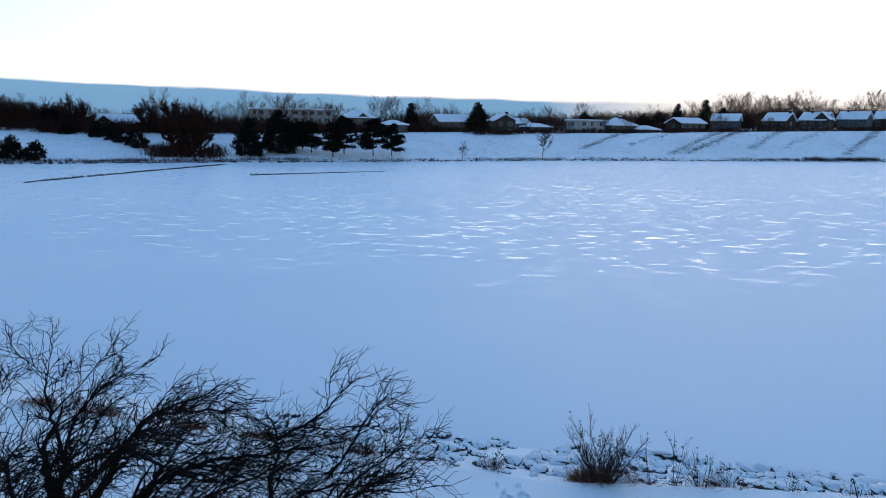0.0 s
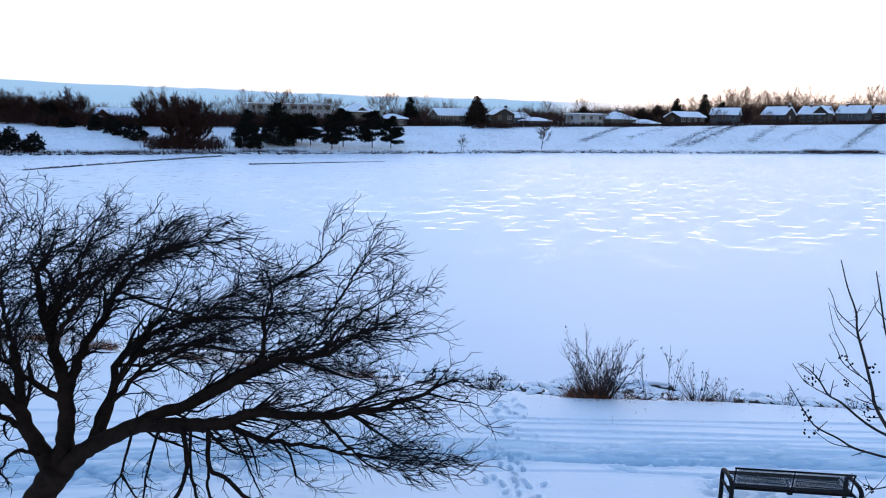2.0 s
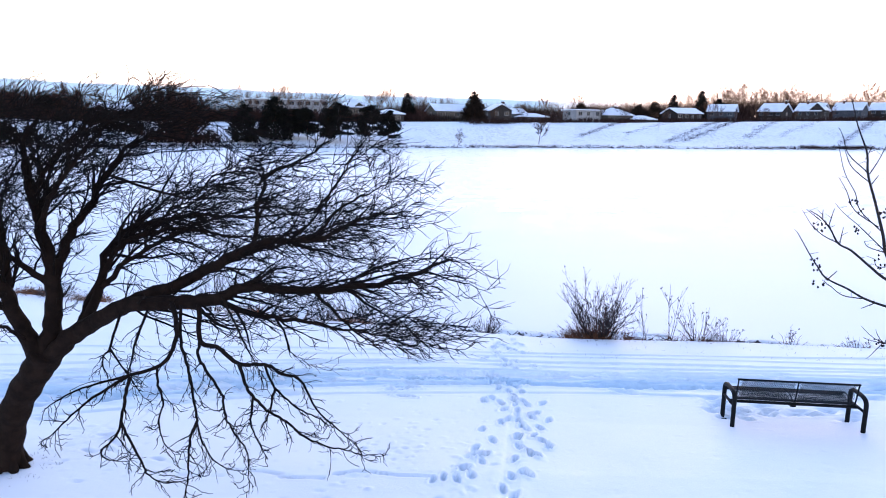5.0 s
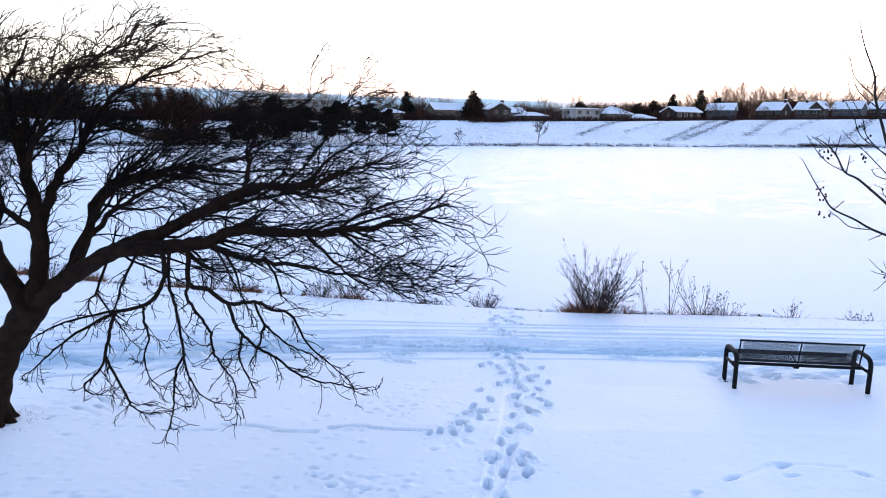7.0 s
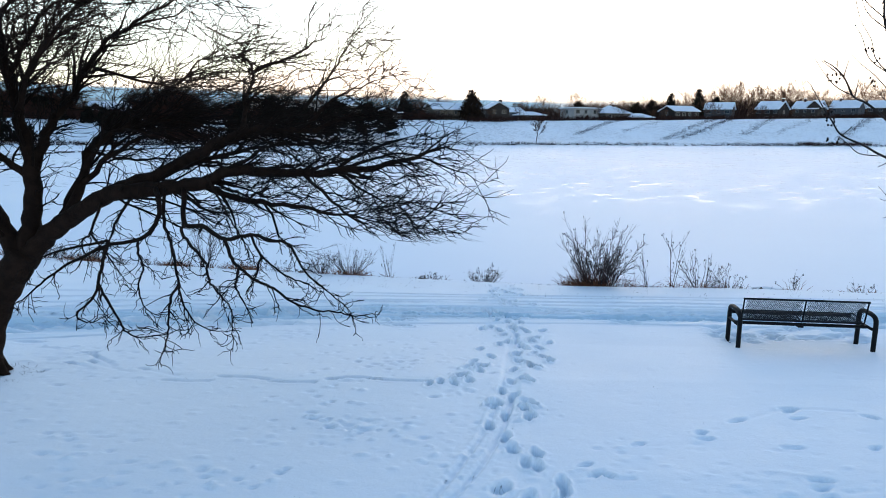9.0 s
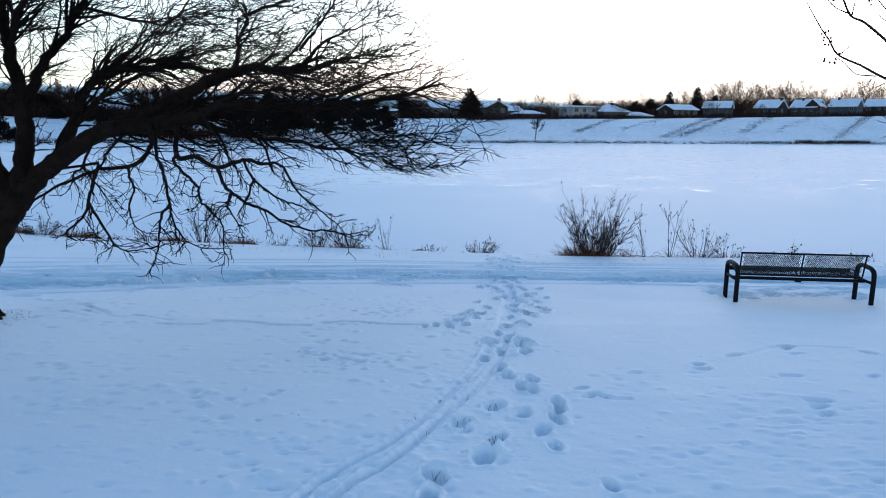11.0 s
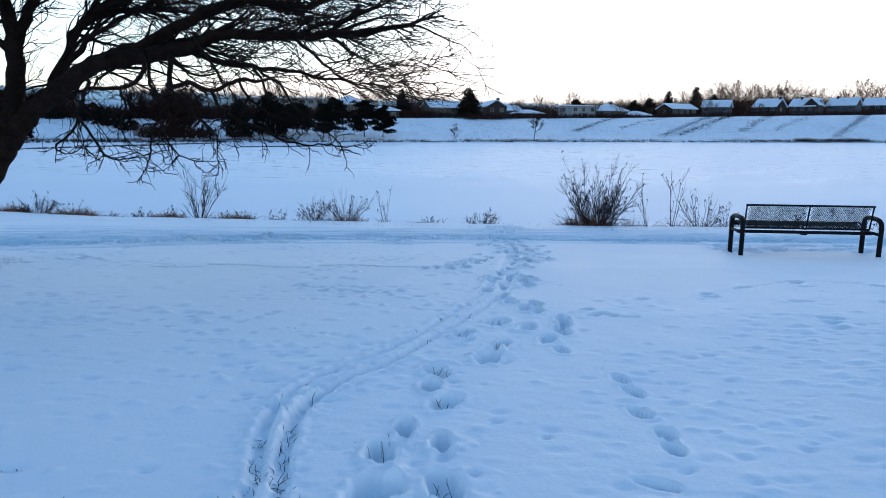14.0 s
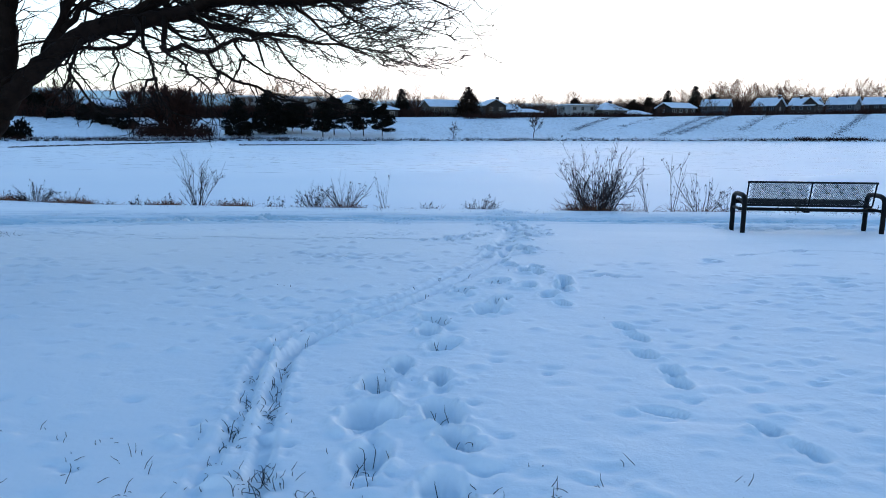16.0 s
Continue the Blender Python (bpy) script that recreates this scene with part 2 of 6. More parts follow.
# ---- mesh building ----
class Soup:
    """Collects vertices and faces for one mesh."""

    def __init__(self):
        self.v, self.f, self.n = [], [], 0

    def add(self, verts, faces):
        self.v.extend(verts)
        o = self.n
        self.f.extend([tuple(i + o for i in f) for f in faces])
        self.n += len(verts)

    def tube(self, pts, radii, sides=5, cap=True):
        pts = [Vector(p) for p in pts]
        n = len(pts)
        ref = Vector((0.31, 0.17, 0.93))
        rings = []
        for i, p in enumerate(pts):
            t = (pts[min(i + 1, n - 1)] - pts[max(i - 1, 0)])
            t = t.normalized() if t.length > 1e-9 else Vector((0, 0, 1))
            if abs(t.dot(ref)) > 0.95:
                ref = Vector((0.9, -0.3, 0.1))
            u = t.cross(ref).normalized()
            w = t.cross(u)
            r = radii[i]
            rings.extend([p + u * (r * math.cos(a)) + w * (r * math.sin(a)) for a in [2 * math.pi * k / sides for k in range(sides)]])
        faces = []
        for i in range(n - 1):
            for k in range(sides):
                a, b = i * sides + k, i * sides + (k + 1) % sides
                faces.append((a, b, b + sides, a + sides))
        if cap:
            faces.append(tuple(range(sides - 1, -1, -1)))
            faces.append(tuple((n - 1) * sides + k for k in range(sides)))
        self.add([tuple(q) for q in rings], faces)

    def box(self, lo, hi, m=None):
        (a, b, c), (d, e, f) = lo, hi
        vs = [(a, b, c), (d, b, c), (d, e, c), (a, e, c), (a, b, f), (d, b, f), (d, e, f), (a, e, f)]
        if m is not None:
            vs = [tuple(m @ Vector(v)) for v in vs]
        self.add(vs, [(0, 3, 2, 1), (4, 5, 6, 7), (0, 1, 5, 4), (1, 2, 6, 5), (2, 3, 7, 6), (3, 0, 4, 7)])

    def prism(self, outline, y0, y1):
        """An outline in x, z, drawn out from y0 to y1."""
        n = len(outline)
        self.add([(x, y0, z) for x, z in outline] + [(x, y1, z) for x, z in outline],
                 [tuple(range(n)), tuple(range(2 * n - 1, n - 1, -1))] + [(i, i + n, (i + 1) % n + n, (i + 1) % n) for i in range(n)])

    def mesh(self, name, smooth=False):
        me = bpy.data.meshes.new(name)
        me.from_pydata(self.v, [], self.f)
        me.update()
        if smooth:
            me.polygons.foreach_set("use_smooth", np.ones(len(me.polygons), dtype=bool))
        return me


def part(name, soup, material, parent=None, label="", smooth=False, kind=""):
    me = soup.mesh(name, smooth)
    me.materials.append(material)
    ob = new(name, me)
    if parent is not None:
        ob.parent = parent
    return tagged(ob, label, kind=kind)


def base(name, place, label, category, group="", kind="", turn=0.0):
    ob = new(name)
    ob.matrix_basis = pose(*place, 0, 0, turn)
    ob.empty_display_size = 0.2
    return tagged(ob, label, category, group, kind)


def bevelled(ob, width, segments=2):
    bm = bmesh.new()
    bm.from_mesh(ob.data)
    bmesh.ops.bevel(bm, geom=bm.edges[:], offset=width, segments=segments, affect="EDGES", profile=0.6)
    bm.to_mesh(ob.data)
    bm.free()
    return ob


# ---- the lie of the land ----
def ease(s):
    s = np.clip(s, 0, 1)
    return s * s * (3 - 2 * s)


def far_shore(x):
    return 195 + 0.49 * x - 0.22 * np.maximum(x - 30, 0)


def brow(x):
    return 15.35 + np.where(x < 2, (2 - x) * 0.28, 0.0) - np.where(x > 6, (x - 6) * 0.06, 0)


def near_edge(x):
    return np.where(x < 4, 19.9 - np.where(x < 0, 0.24, 0.1) * x, 19.5 - 0.17 * (x - 4))


def land(x, y):
    """The height of the ground without its small marks."""
    x, y = np.asarray(x, float), np.asarray(y, float)
    b, e = brow(x), near_edge(x)
    lawn = np.interp(y, [-60, 0, 3.5, 5.5, 8, 10, 13], [1.2, 0.40, 0.33, 0.31, 0.21, 0.02, -0.13])
    drop = np.clip((y - 13) / (b - 13), 0, 1)
    lip = -0.29 - np.clip(2 - x, 0, 12) * 0.027
    lawn = np.where(y > 13, -0.13 + (lip + 0.13) * drop, lawn)
    bank = lip + (LAKE - 0.05 - lip) * np.clip((y - b) / (e - b), 0, 1) ** 0.9
    z = np.where(y > b, bank, lawn)
    z = np.where(y > e, np.maximum(LAKE - 0.05 - (y - e) * 0.15, LAKE - 0.8), z)
    # the far side: a slope up to a crest with houses
    d = (y - far_shore(x)) * 0.9
    height = np.interp(x, [-140, -60, 0, 60, 120, 200], [4.9, 5.4, 6.3, 6.8, 8.2, 9.9])
    width = np.interp(x, [-140, -60, 0, 60], [62, 60, 46, 36])
    s = np.clip(d / width, 0, 1)
    rise = LAKE + 0.35 + (height - LAKE - 0.35) * (ease(s) * 0.6 + s * 0.4)
    rise = np.where(d > width, rise + np.minimum((d - width) * 0.012, 4.0), rise)
    return np.where(d > -4, np.where(d > 0, rise, LAKE - 0.8 + (1.15) * np.clip((d + 4) / 4, 0, 1)), z)


def land_at(x, y):
    return float(land(x, y))


# ---- ground and lake ----
def steps(*runs):
    """Coordinates from runs of (start, end, first step, growth)."""
    out = []
    for a, b, s, g in runs:
        v = a
        while v < b:
            out.append(v)
            v += s
            s *= g
    return np.array(out)


def grain(x, y, cell, seed):
    """Smooth random values between -1 and 1 on a grid of that cell."""
    table = np.random.RandomState(seed).uniform(-1, 1, (256, 256))
    u, v = x / cell, y / cell
    i, j = np.floor(u).astype(int), np.floor(v).astype(int)
    a, b = ease(u - i), ease(v - j)
    i0, j0, i1, j1 = i % 256, j % 256, (i + 1) % 256, (j + 1) % 256
    return (table[i0, j0] * (1 - a) + table[i1, j0] * a) * (1 - b) + (table[i0, j1] * (1 - a) + table[i1, j1] * a) * b


def window_on(x, y, px, py, reach_x, reach_y):
    """The part of the product grid round a place."""
    xs, ys = x[0], y[:, 0]
    return (slice(np.searchsorted(ys, py - reach_y), np.searchsorted(ys, py + reach_y)), slice(np.searchsorted(xs, px - reach_x), np.searchsorted(xs, px + reach_x)))


def press(x, y, z, px, py, long, wide, turn, depth, rim=0.25):
    """Presses a foot-shaped hollow into the height field, with a low rim."""
    c, s = math.cos(turn), math.sin(turn)
    sel = window_on(x, y, px, py, long * 2, long * 2)
    dx, dy = x[sel] - px, y[sel] - py
    if dx.size == 0:
        return
    u, v = (dx * c + dy * s) / long, (-dx * s + dy * c) / wide
    r = np.sqrt(u * u + v * v + 0.25 * u * v * v) * (1 + 0.2 * grain(dx + px, dy + py, 0.07, 3) + 0.05 * grain(dx + px, dy + py, 0.03, 8))
    floor = 1 + 0.3 * u + 0.22 * grain(dx + px, dy + py, 0.035, 21) + 0.1 * grain(dx + px, dy + py, 0.017, 25)
    z[sel] += -depth * ease((1.2 - r) / 0.55) * floor + rim * depth * np.exp(-((r - 1.35) / 0.28) ** 2) * (1 + 0.8 * grain(dx + px, dy + py, 0.035, 22))


def rut(x, y, z, line, wide, depth, rng, rim=0.3):
    """A groove along a line of points."""
    pts = np.array(line, float)
    reach = wide * 5
    lo, hi = pts.min(0) - reach, pts.max(0) + reach
    mid, half = (lo + hi) / 2, (hi - lo) / 2
    box = window_on(x, y, mid[0], mid[1], half[0], half[1])
    xb, yb = x[box], y[box]
    dist = np.full(xb.shape, 9.0)
    for a, b in zip(pts[:-1], pts[1:]):
        d = b - a
        m, h = (a + b) / 2, np.abs(d) / 2 + reach
        w = window_on(xb, yb, m[0], m[1], h[0], h[1])
        t = np.clip(((xb[w] - a[0]) * d[0] + (yb[w] - a[1]) * d[1]) / max(d @ d, 1e-9), 0, 1)
        dist[w] = np.minimum(dist[w], np.hypot(xb[w] - a[0] - t * d[0], yb[w] - a[1] - t * d[1]))
    near = dist < reach
    xs, ys, r = xb[near], yb[near], dist[near] / wide
    rough = np.clip(1.6 - (ys - 2.4) * 0.6, 0.35, 1.0)
    r = r * (1 + rough * (0.22 * grain(xs, ys, 0.11, 5) + 0.1 * grain(xs, ys, 0.05, 6)))
    crumb = rough * grain(xs, ys, 0.04, 7)
    fade = np.clip(0.75 + 0.55 * grain(xs, ys, 1.3, 31), 0.25, 1.1) * np.clip(0.45 + 0.4 * (ys - 1.9), 0.35, 1.0)
    add = (-depth * (0.85 + 0.3 * grain(xs, ys, 0.16, 2) + 0.15 * crumb) * ease((1.25 - r) / 0.6)
           + rim * depth * np.exp(-((r - 1.6) / 0.5) ** 2) * (0.7 + 0.7 * grain(xs, ys, 0.08, 9) + 0.6 * crumb)) * fade
    zb = z[box]
    zb[near] += add
    z[box] = zb


def curve_through(line, n=8):
    """A smooth line through the points."""
    p = [np.array(q, float) for q in line]
    p = [2 * p[0] - p[1]] + p + [2 * p[-1] - p[-2]]
    out = []
    for i in range(1, len(p) - 2):
        for k in range(n):
            t = k / n
            out.append(tuple(0.5 * (2 * p[i] + (p[i + 1] - p[i - 1]) * t + (2 * p[i - 1] - 5 * p[i] + 4 * p[i + 1] - p[i + 2]) * t * t
                                    + (3 * p[i] - p[i - 1] - 3 * p[i + 1] + p[i + 2]) * t ** 3)))
    out.append(tuple(p[-2]))
    return out


RUT_A = [(-0.62, 1.7), (-0.66, 2.25), (-0.69, 2.61), (-0.78, 3.04), (-0.81, 3.4), (-0.77, 3.75), (-0.6, 4.1), (-0.27, 4.58), (-0.05, 5.11), (0.21, 5.85), (0.37, 6.4), (0.52, 7.14)]
RUT_B = [(-0.42, 1.7), (-0.48, 2.13), (-0.58, 2.6), (-0.65, 3.04), (-0.68, 3.36), (-0.63, 3.62), (-0.48, 3.93), (-0.24, 4.3), (0.1, 5.11), (0.34, 5.68), (0.58, 6.6), (0.72, 7.45)]
# prints: x, y, length, direction
PRINTS = [(0.02, 4.05, .15, 1.9), (0.0, 3.8, .12, 1.7), (0.1, 3.56, .15, 1.2), (0.08, 3.05, .11, 1.4), (0.2, 4.88, .13, 1.0), (0.47, 5.23, .15, 0.9), (0.35, 4.36, .15, 0.9), (0.46, 4.62, .13, 0.9),
          (-0.1, 3.21, .11, 1.5), (-0.19, 2.93, .15, 1.8), (-0.2, 2.6, .16, 1.3), (-0.1, 2.62, .12, 1.9), (0.12, 2.62, .16, 1.8), (0.17, 2.37, .13, 2.2), (-0.13, 2.22, .15, 1.5), (0.13, 2.0, .16, 1.7)]
DOWNHILL = [(0.73, 5.68), (0.84, 5.88), (0.79, 5.61), (0.85, 6.75), (0.65, 5.99), (0.58, 6.27), (0.7, 5.08), (0.95, 5.32), (0.97, 5.04), (0.99, 5.21), (0.83, 4.82), (0.62, 6.84), (0.72, 7.45), (0.78, 7.99),
            (0.98, 8.0), (0.86, 8.57), (0.59, 7.69), (0.53, 7.19), (0.4, 6.55), (0.89, 6.83), (0.55, 9.11), (0.38, 8.37), (0.29, 8.84), (0.42, 9.57), (0.23, 7.91), (0.07, 7.83), (-0.1, 7.88), (-0.25, 7.79),
            (1.13, 9.63), (1.24, 9.2), (1.45, 10.06), (0.99, 10.03), (0.96, 10.76), (1.19, 10.78), (0.73, 10.75), (0.5, 10.93), (0.91, 11.4), (1.2, 11.41), (1.05, 8.7), (0.93, 9.3)]
STRIDES = [(0.86, 4.52, 1.75), (1.15, 3.98, 1.95), (1.17, 3.76, 2.0), (1.13, 3.45, 1.9), (1.19, 3.2, 1.75), (1.18, 3.03, 1.7), (1.36, 2.52, 1.9), (1.42, 2.33, 1.95)]
SIDE_FEET = [(1.24, 5.66), (1.31, 5.5), (1.83, 6.13), (2.52, 6.45), (2.51, 6.3), (3.06, 6.82), (3.67, 7.08), (3.68, 6.88), (4.07, 6.18), (3.19, 5.48), (3.14, 5.34), (3.1, 5.18), (3.26, 6.14)]
# long shallow drags of shuffling feet
DRAGS = [((-4.71, 8.45), (-3.96, 7.99)), ((-4.95, 8.35), (-4.51, 8.08)), ((-3.89, 8.14), (-3.35, 7.88)), ((-3.37, 7.7), (-2.86, 7.69)), ((-2.75, 7.86), (-2.17, 7.77)), ((-2.08, 7.7), (-1.61, 7.71)),
         ((-1.43, 7.84), (-1.0, 7.92)), ((-0.92, 7.88), (-0.3, 7.84)), ((-4.95, 8.94), (-4.88, 10.03)), ((-4.88, 10.03), (-4.7, 10.5)), ((-4.85, 8.77), (-4.3, 8.23)), ((2.99, 6.78), (3.54, 7.11)),
         ((3.71, 7.16), (4.38, 7.11)), ((4.48, 6.97), (4.7, 6.8)), ((1.35, 5.5), (1.6, 5.42)), ((1.0, 2.68), (1.3, 2.58))]


def lane_line(x):
    """The trodden lane along the shore swings towards the lawn by the big tree."""
    return 12.05 + 0.27 * np.minimum(x + 2.0, 0) + 0.02 * np.maximum(x, 0)


def build_ground():
    xs = np.concatenate([-steps((5.2, 14, 0.05, 1.035), (14.0, 60, 0.9, 1.09), (60, 320, 5, 1.0), (320, 5000, 8, 1.35))[::-1],
                         steps((-5.2, -1.9, 0.036, 1.0), (-1.9, 1.9, 0.0165, 1.0), (1.9, 5.2, 0.036, 1.0)), steps((5.2, 14, 0.05, 1.035), (14.0, 60, 0.9, 1.09), (60, 320, 5, 1.0), (320, 5000, 8, 1.35))])
    ys = np.concatenate([-steps((-1.2, 60, 0.3, 1.2), (60, 5000, 15, 1.5))[::-1],
                         steps((1.2, 5.0, 0.0155, 1.0), (5.0, 10.8, 0.022, 1.003), (10.8, 14.8, 0.025, 1.0), (14.8, 22, 0.1, 1.0), (22, 100, 0.3, 1.2), (100, 380, 2.5, 1.0), (380, 5000, 4, 1.3))])
    x, y = np.meshgrid(xs, ys)
    z = land(x, y)
    near = (np.abs(x) < 16) & (y > -3) & (y < 19)
    # gentle swells and wind crust, stronger near the trail of feet
    swell = (0.0022 * grain(x, y, 0.21, 12) + 0.0016 * grain(x * 0.8, y, 0.075, 13)) * np.clip(1.3 - y / 10, 0.25, 1) + 0.003 * grain(x * 0.6, y, 0.5, 14) + 0.006 * np.sin(x * 1.1 + 0.6 * np.sin(y * 0.9)) * np.sin(y * 1.3 + 0.5)
    z += np.where(near, swell, 0)
    rng = random.Random(4)
    # lumps over buried grass
    def lump(px, py, w, h, wide=1.5, scale=0.0):
        h *= scale or (0.48 if px > 0.6 else 0.9 if px < -0.4 else 0.65)
        sel = window_on(x, y, px, py, w * 4, w * 4)
        r2 = ((x[sel] - px) / (w * wide)) ** 2 + ((y[sel] - py) / w) ** 2
        z[sel] += h * np.exp(-r2 * (0.6 + 0.4 * r2))

    for c in range(150):      # dimples and lumps in patches, the snow between them smooth
        cx, cy = rng.uniform(-5.5, 6.5), 1.6 + 9.5 * rng.random() ** 1.7
        if cx > 1.3:          # the lawn by the bench lies smooth
            cy = 1.6 + (cy - 1.6) * 0.45
        spread = rng.uniform(0.15, 0.5)
        for _ in range(rng.randint(6, 26)):
            w = rng.uniform(0.016, 0.036)
            lump(cx + rng.gauss(0, spread * 1.4), cy + rng.gauss(0, spread), w, rng.choice((1, 1, -1, -1.2)) * rng.uniform(0.011, 0.030), rng.uniform(1.2, 2.1))
    for _ in range(1300):
        lump(rng.uniform(-5.5, 6.5), 1.6 + 9.5 * rng.random() ** 2, rng.uniform(0.015, 0.04), rng.choice((1, -1)) * rng.uniform(0.004, 0.014))
    rut(x, y, z, curve_through(RUT_A), 0.036, 0.048, rng, 0.22)
    rut(x, y, z, curve_through(RUT_B), 0.038, 0.058, rng, 0.22)
    rut(x, y, z, curve_through([(0.45, 6.0), (0.62, 7.0), (0.8, 8.6), (0.95, 10.0)]), 0.12, 0.03, rng, 0.2)
    for a, b in DRAGS:
        bow = ((a[0] + b[0]) / 2 + rng.gauss(0, 0.03), (a[1] + b[1]) / 2 + rng.gauss(0, 0.03))
        rut(x, y, z, curve_through([a, bow, b]), 0.032, 0.036 if a[0] < 1 else 0.02, rng, 0.12)
        press(x, y, z, a[0], a[1], 0.10, 0.04, math.atan2(b[1] - a[1], b[0] - a[0]), 0.035, 0.12)
    for px, py, size, way in PRINTS:
        press(x, y, z, px, py, size * 0.8, size * rng.uniform(0.40, 0.5), way + rng.uniform(-0.12, 0.12), rng.uniform(0.065, 0.088), 0.18)
        if rng.random() < 0.5:          # the heel scuffs in
            press(x, y, z, px + rng.gauss(0, 0.05), py - rng.uniform(0.08, 0.15), size * 0.6, size * 0.35, way, 0.025, 0.1)
    for px, py in DOWNHILL:
        press(x, y, z, px + rng.gauss(0, 0.02), py + rng.gauss(0, 0.02), rng.uniform(0.10, 0.125), rng.uniform(0.046, 0.058), rng.uniform(1.2, 1.9), rng.uniform(0.055, 0.08), 0.14)
    for px, py, way in STRIDES:
        press(x, y, z, px, py, rng.uniform(0.075, 0.09), rng.uniform(0.042, 0.05), way, rng.uniform(0.040, 0.055), 0.12)
    for px, py in SIDE_FEET:
        press(x, y, z, px, py, rng.uniform(0.08, 0.11), rng.uniform(0.035, 0.05), rng.uniform(-0.1, 0.7), rng.uniform(0.022, 0.038), 0.10)
    for i in range(48):       # the trodden way down to the shore path
        py = rng.uniform(9.2, 15.2)
        px = 0.93 + 0.02 * (py - 9) + rng.gauss(0, 0.24)
        press(x, y, z, px, py, rng.uniform(0.10, 0.125), rng.uniform(0.045, 0.06), rng.uniform(0.9, 2.2), rng.uniform(0.045, 0.075))
    for i in range(9):
        py = rng.uniform(6.9, 9.4)
        px = 0.62 + 0.12 * (py - 7) + rng.gauss(0, 0.2)
        press(x, y, z, px, py, rng.uniform(0.1, 0.14), rng.uniform(0.05, 0.07), rng.uniform(0.9, 2.2), rng.uniform(0.05, 0.09))
    for i in range(7):        # a branch of the way that bends off to the side track
        t = rng.random()
        press(x, y, z, -0.2 + 0.85 * t + rng.gauss(0, 0.06), 7.85 + 1.9 * t * t + rng.gauss(0, 0.08), 0.11, 0.052, rng.uniform(0.3, 1.3), rng.uniform(0.05, 0.09))
    for line in (curve_through(RUT_A, 40), curve_through(RUT_B, 40)):      # crumbs thrown up beside the ruts
        for px, py in line:
            for _ in range(6 if py < 3.4 else 3 if py < 6 else 1):
                lump(px + rng.gauss(-0.02, 0.07), py + rng.gauss(0, 0.05), rng.uniform(0.009, 0.022), rng.choice((1, 1, -1)) * rng.uniform(0.003, 0.007), 1.2, 1.0)
    for px, py, size, way in PRINTS:
        for _ in range(46):
            lump(px + rng.gauss(0, 0.11), py + rng.gauss(0, 0.11), rng.uniform(0.009, 0.02), rng.choice((1, 1, -1)) * rng.uniform(0.003, 0.008), 1.2, 1.0)
    # sled and wheel lines along the shore path
    for off, wide, deep in ((0.0, 0.36, 0.05), (-0.35, 0.09, 0.10), (-0.15, 0.06, 0.07), (0.12, 0.05, 0.06), (0.3, 0.08, 0.08), (0.5, 0.05, 0.05), (0.85, 0.06, 0.05), (1.1, 0.08, 0.06), (1.5, 0.05, 0.04), (1.9, 0.06, 0.04), (-0.75, 0.05, 0.03)):
        line = [(px, float(lane_line(px)) + off * (1.0 + 0.12 * max(0, -px - 2)) + rng.uniform(-0.1, 0.1)) for px in range(-15, 16, 3)]
        rut(x, y, z, curve_through(line, 5), wide, deep, rng, 0.2 if wide < 0.2 else 0.08)
    for i in range(170):
        px = rng.uniform(-9, 9) if i < 110 else rng.uniform(-8, -2.5)
        py = float(lane_line(px)) + rng.gauss(0, 0.28) * (1.0 + 0.35 * max(0, -px - 2))
        press(x, y, z, px, py, rng.uniform(0.13, 0.3), rng.uniform(0.06, 0.09), rng.uniform(-0.3, 0.3), rng.uniform(0.03, 0.07))
    for i in range(46):       # scuffed snow in front of the bench
        px, py = rng.uniform(4.2, 6.6), rng.uniform(10.3, 11.4)
        press(x, y, z, px, py, rng.uniform(0.12, 0.2), rng.uniform(0.06, 0.1), rng.uniform(-0.5, 0.5), rng.uniform(0.02, 0.05))
    ny, nx = x.shape
    co = np.stack([x, y, z], -1).reshape(-1, 3).astype(np.float32)
    i = np.arange((ny - 1) * (nx - 1))
    a = (i // (nx - 1)) * nx + i % (nx - 1)
    quads = np.stack([a, a + 1, a + nx + 1, a + nx], -1).astype(np.int32)
    me = bpy.data.meshes.new("ground")
    me.vertices.add(len(co))
    me.vertices.foreach_set("co", co.ravel())
    me.loops.add(quads.size)
    me.loops.foreach_set("vertex_index", quads.ravel())
    me.polygons.add(len(quads))
    me.polygons.foreach_set("loop_start", np.arange(0, quads.size, 4, dtype=np.int32))
    me.polygons.foreach_set("use_smooth", np.ones(len(quads), dtype=bool))
    me.update()
    me.validate()
    me.materials.append(SNOW)
    return tagged(new("ground", me), "snow-covered lawn, shore and far slopes with footprints", "ground", kind="structure")


build_ground()


def build_lake():
    s = Soup()
    rows = 60
    ys = [12 + 300 * (i / rows) ** 1.3 for i in range(rows + 1)]
    xs = [-700, -300, -150, -80, -40, -20, -10, 0, 10, 20, 40, 80, 150, 300, 700]
    s.add([(x, y, LAKE) for y in ys for x in xs], [(r * 15 + c, r * 15 + c + 1, r * 15 + c + 16, r * 15 + c + 15) for r in range(rows) for c in range(14)])
    part("lake_ice", s, ICE, kind="structure", label="frozen lake under wind-blown snow with polished streaks")["category"] = "frozen lake"


build_lake()


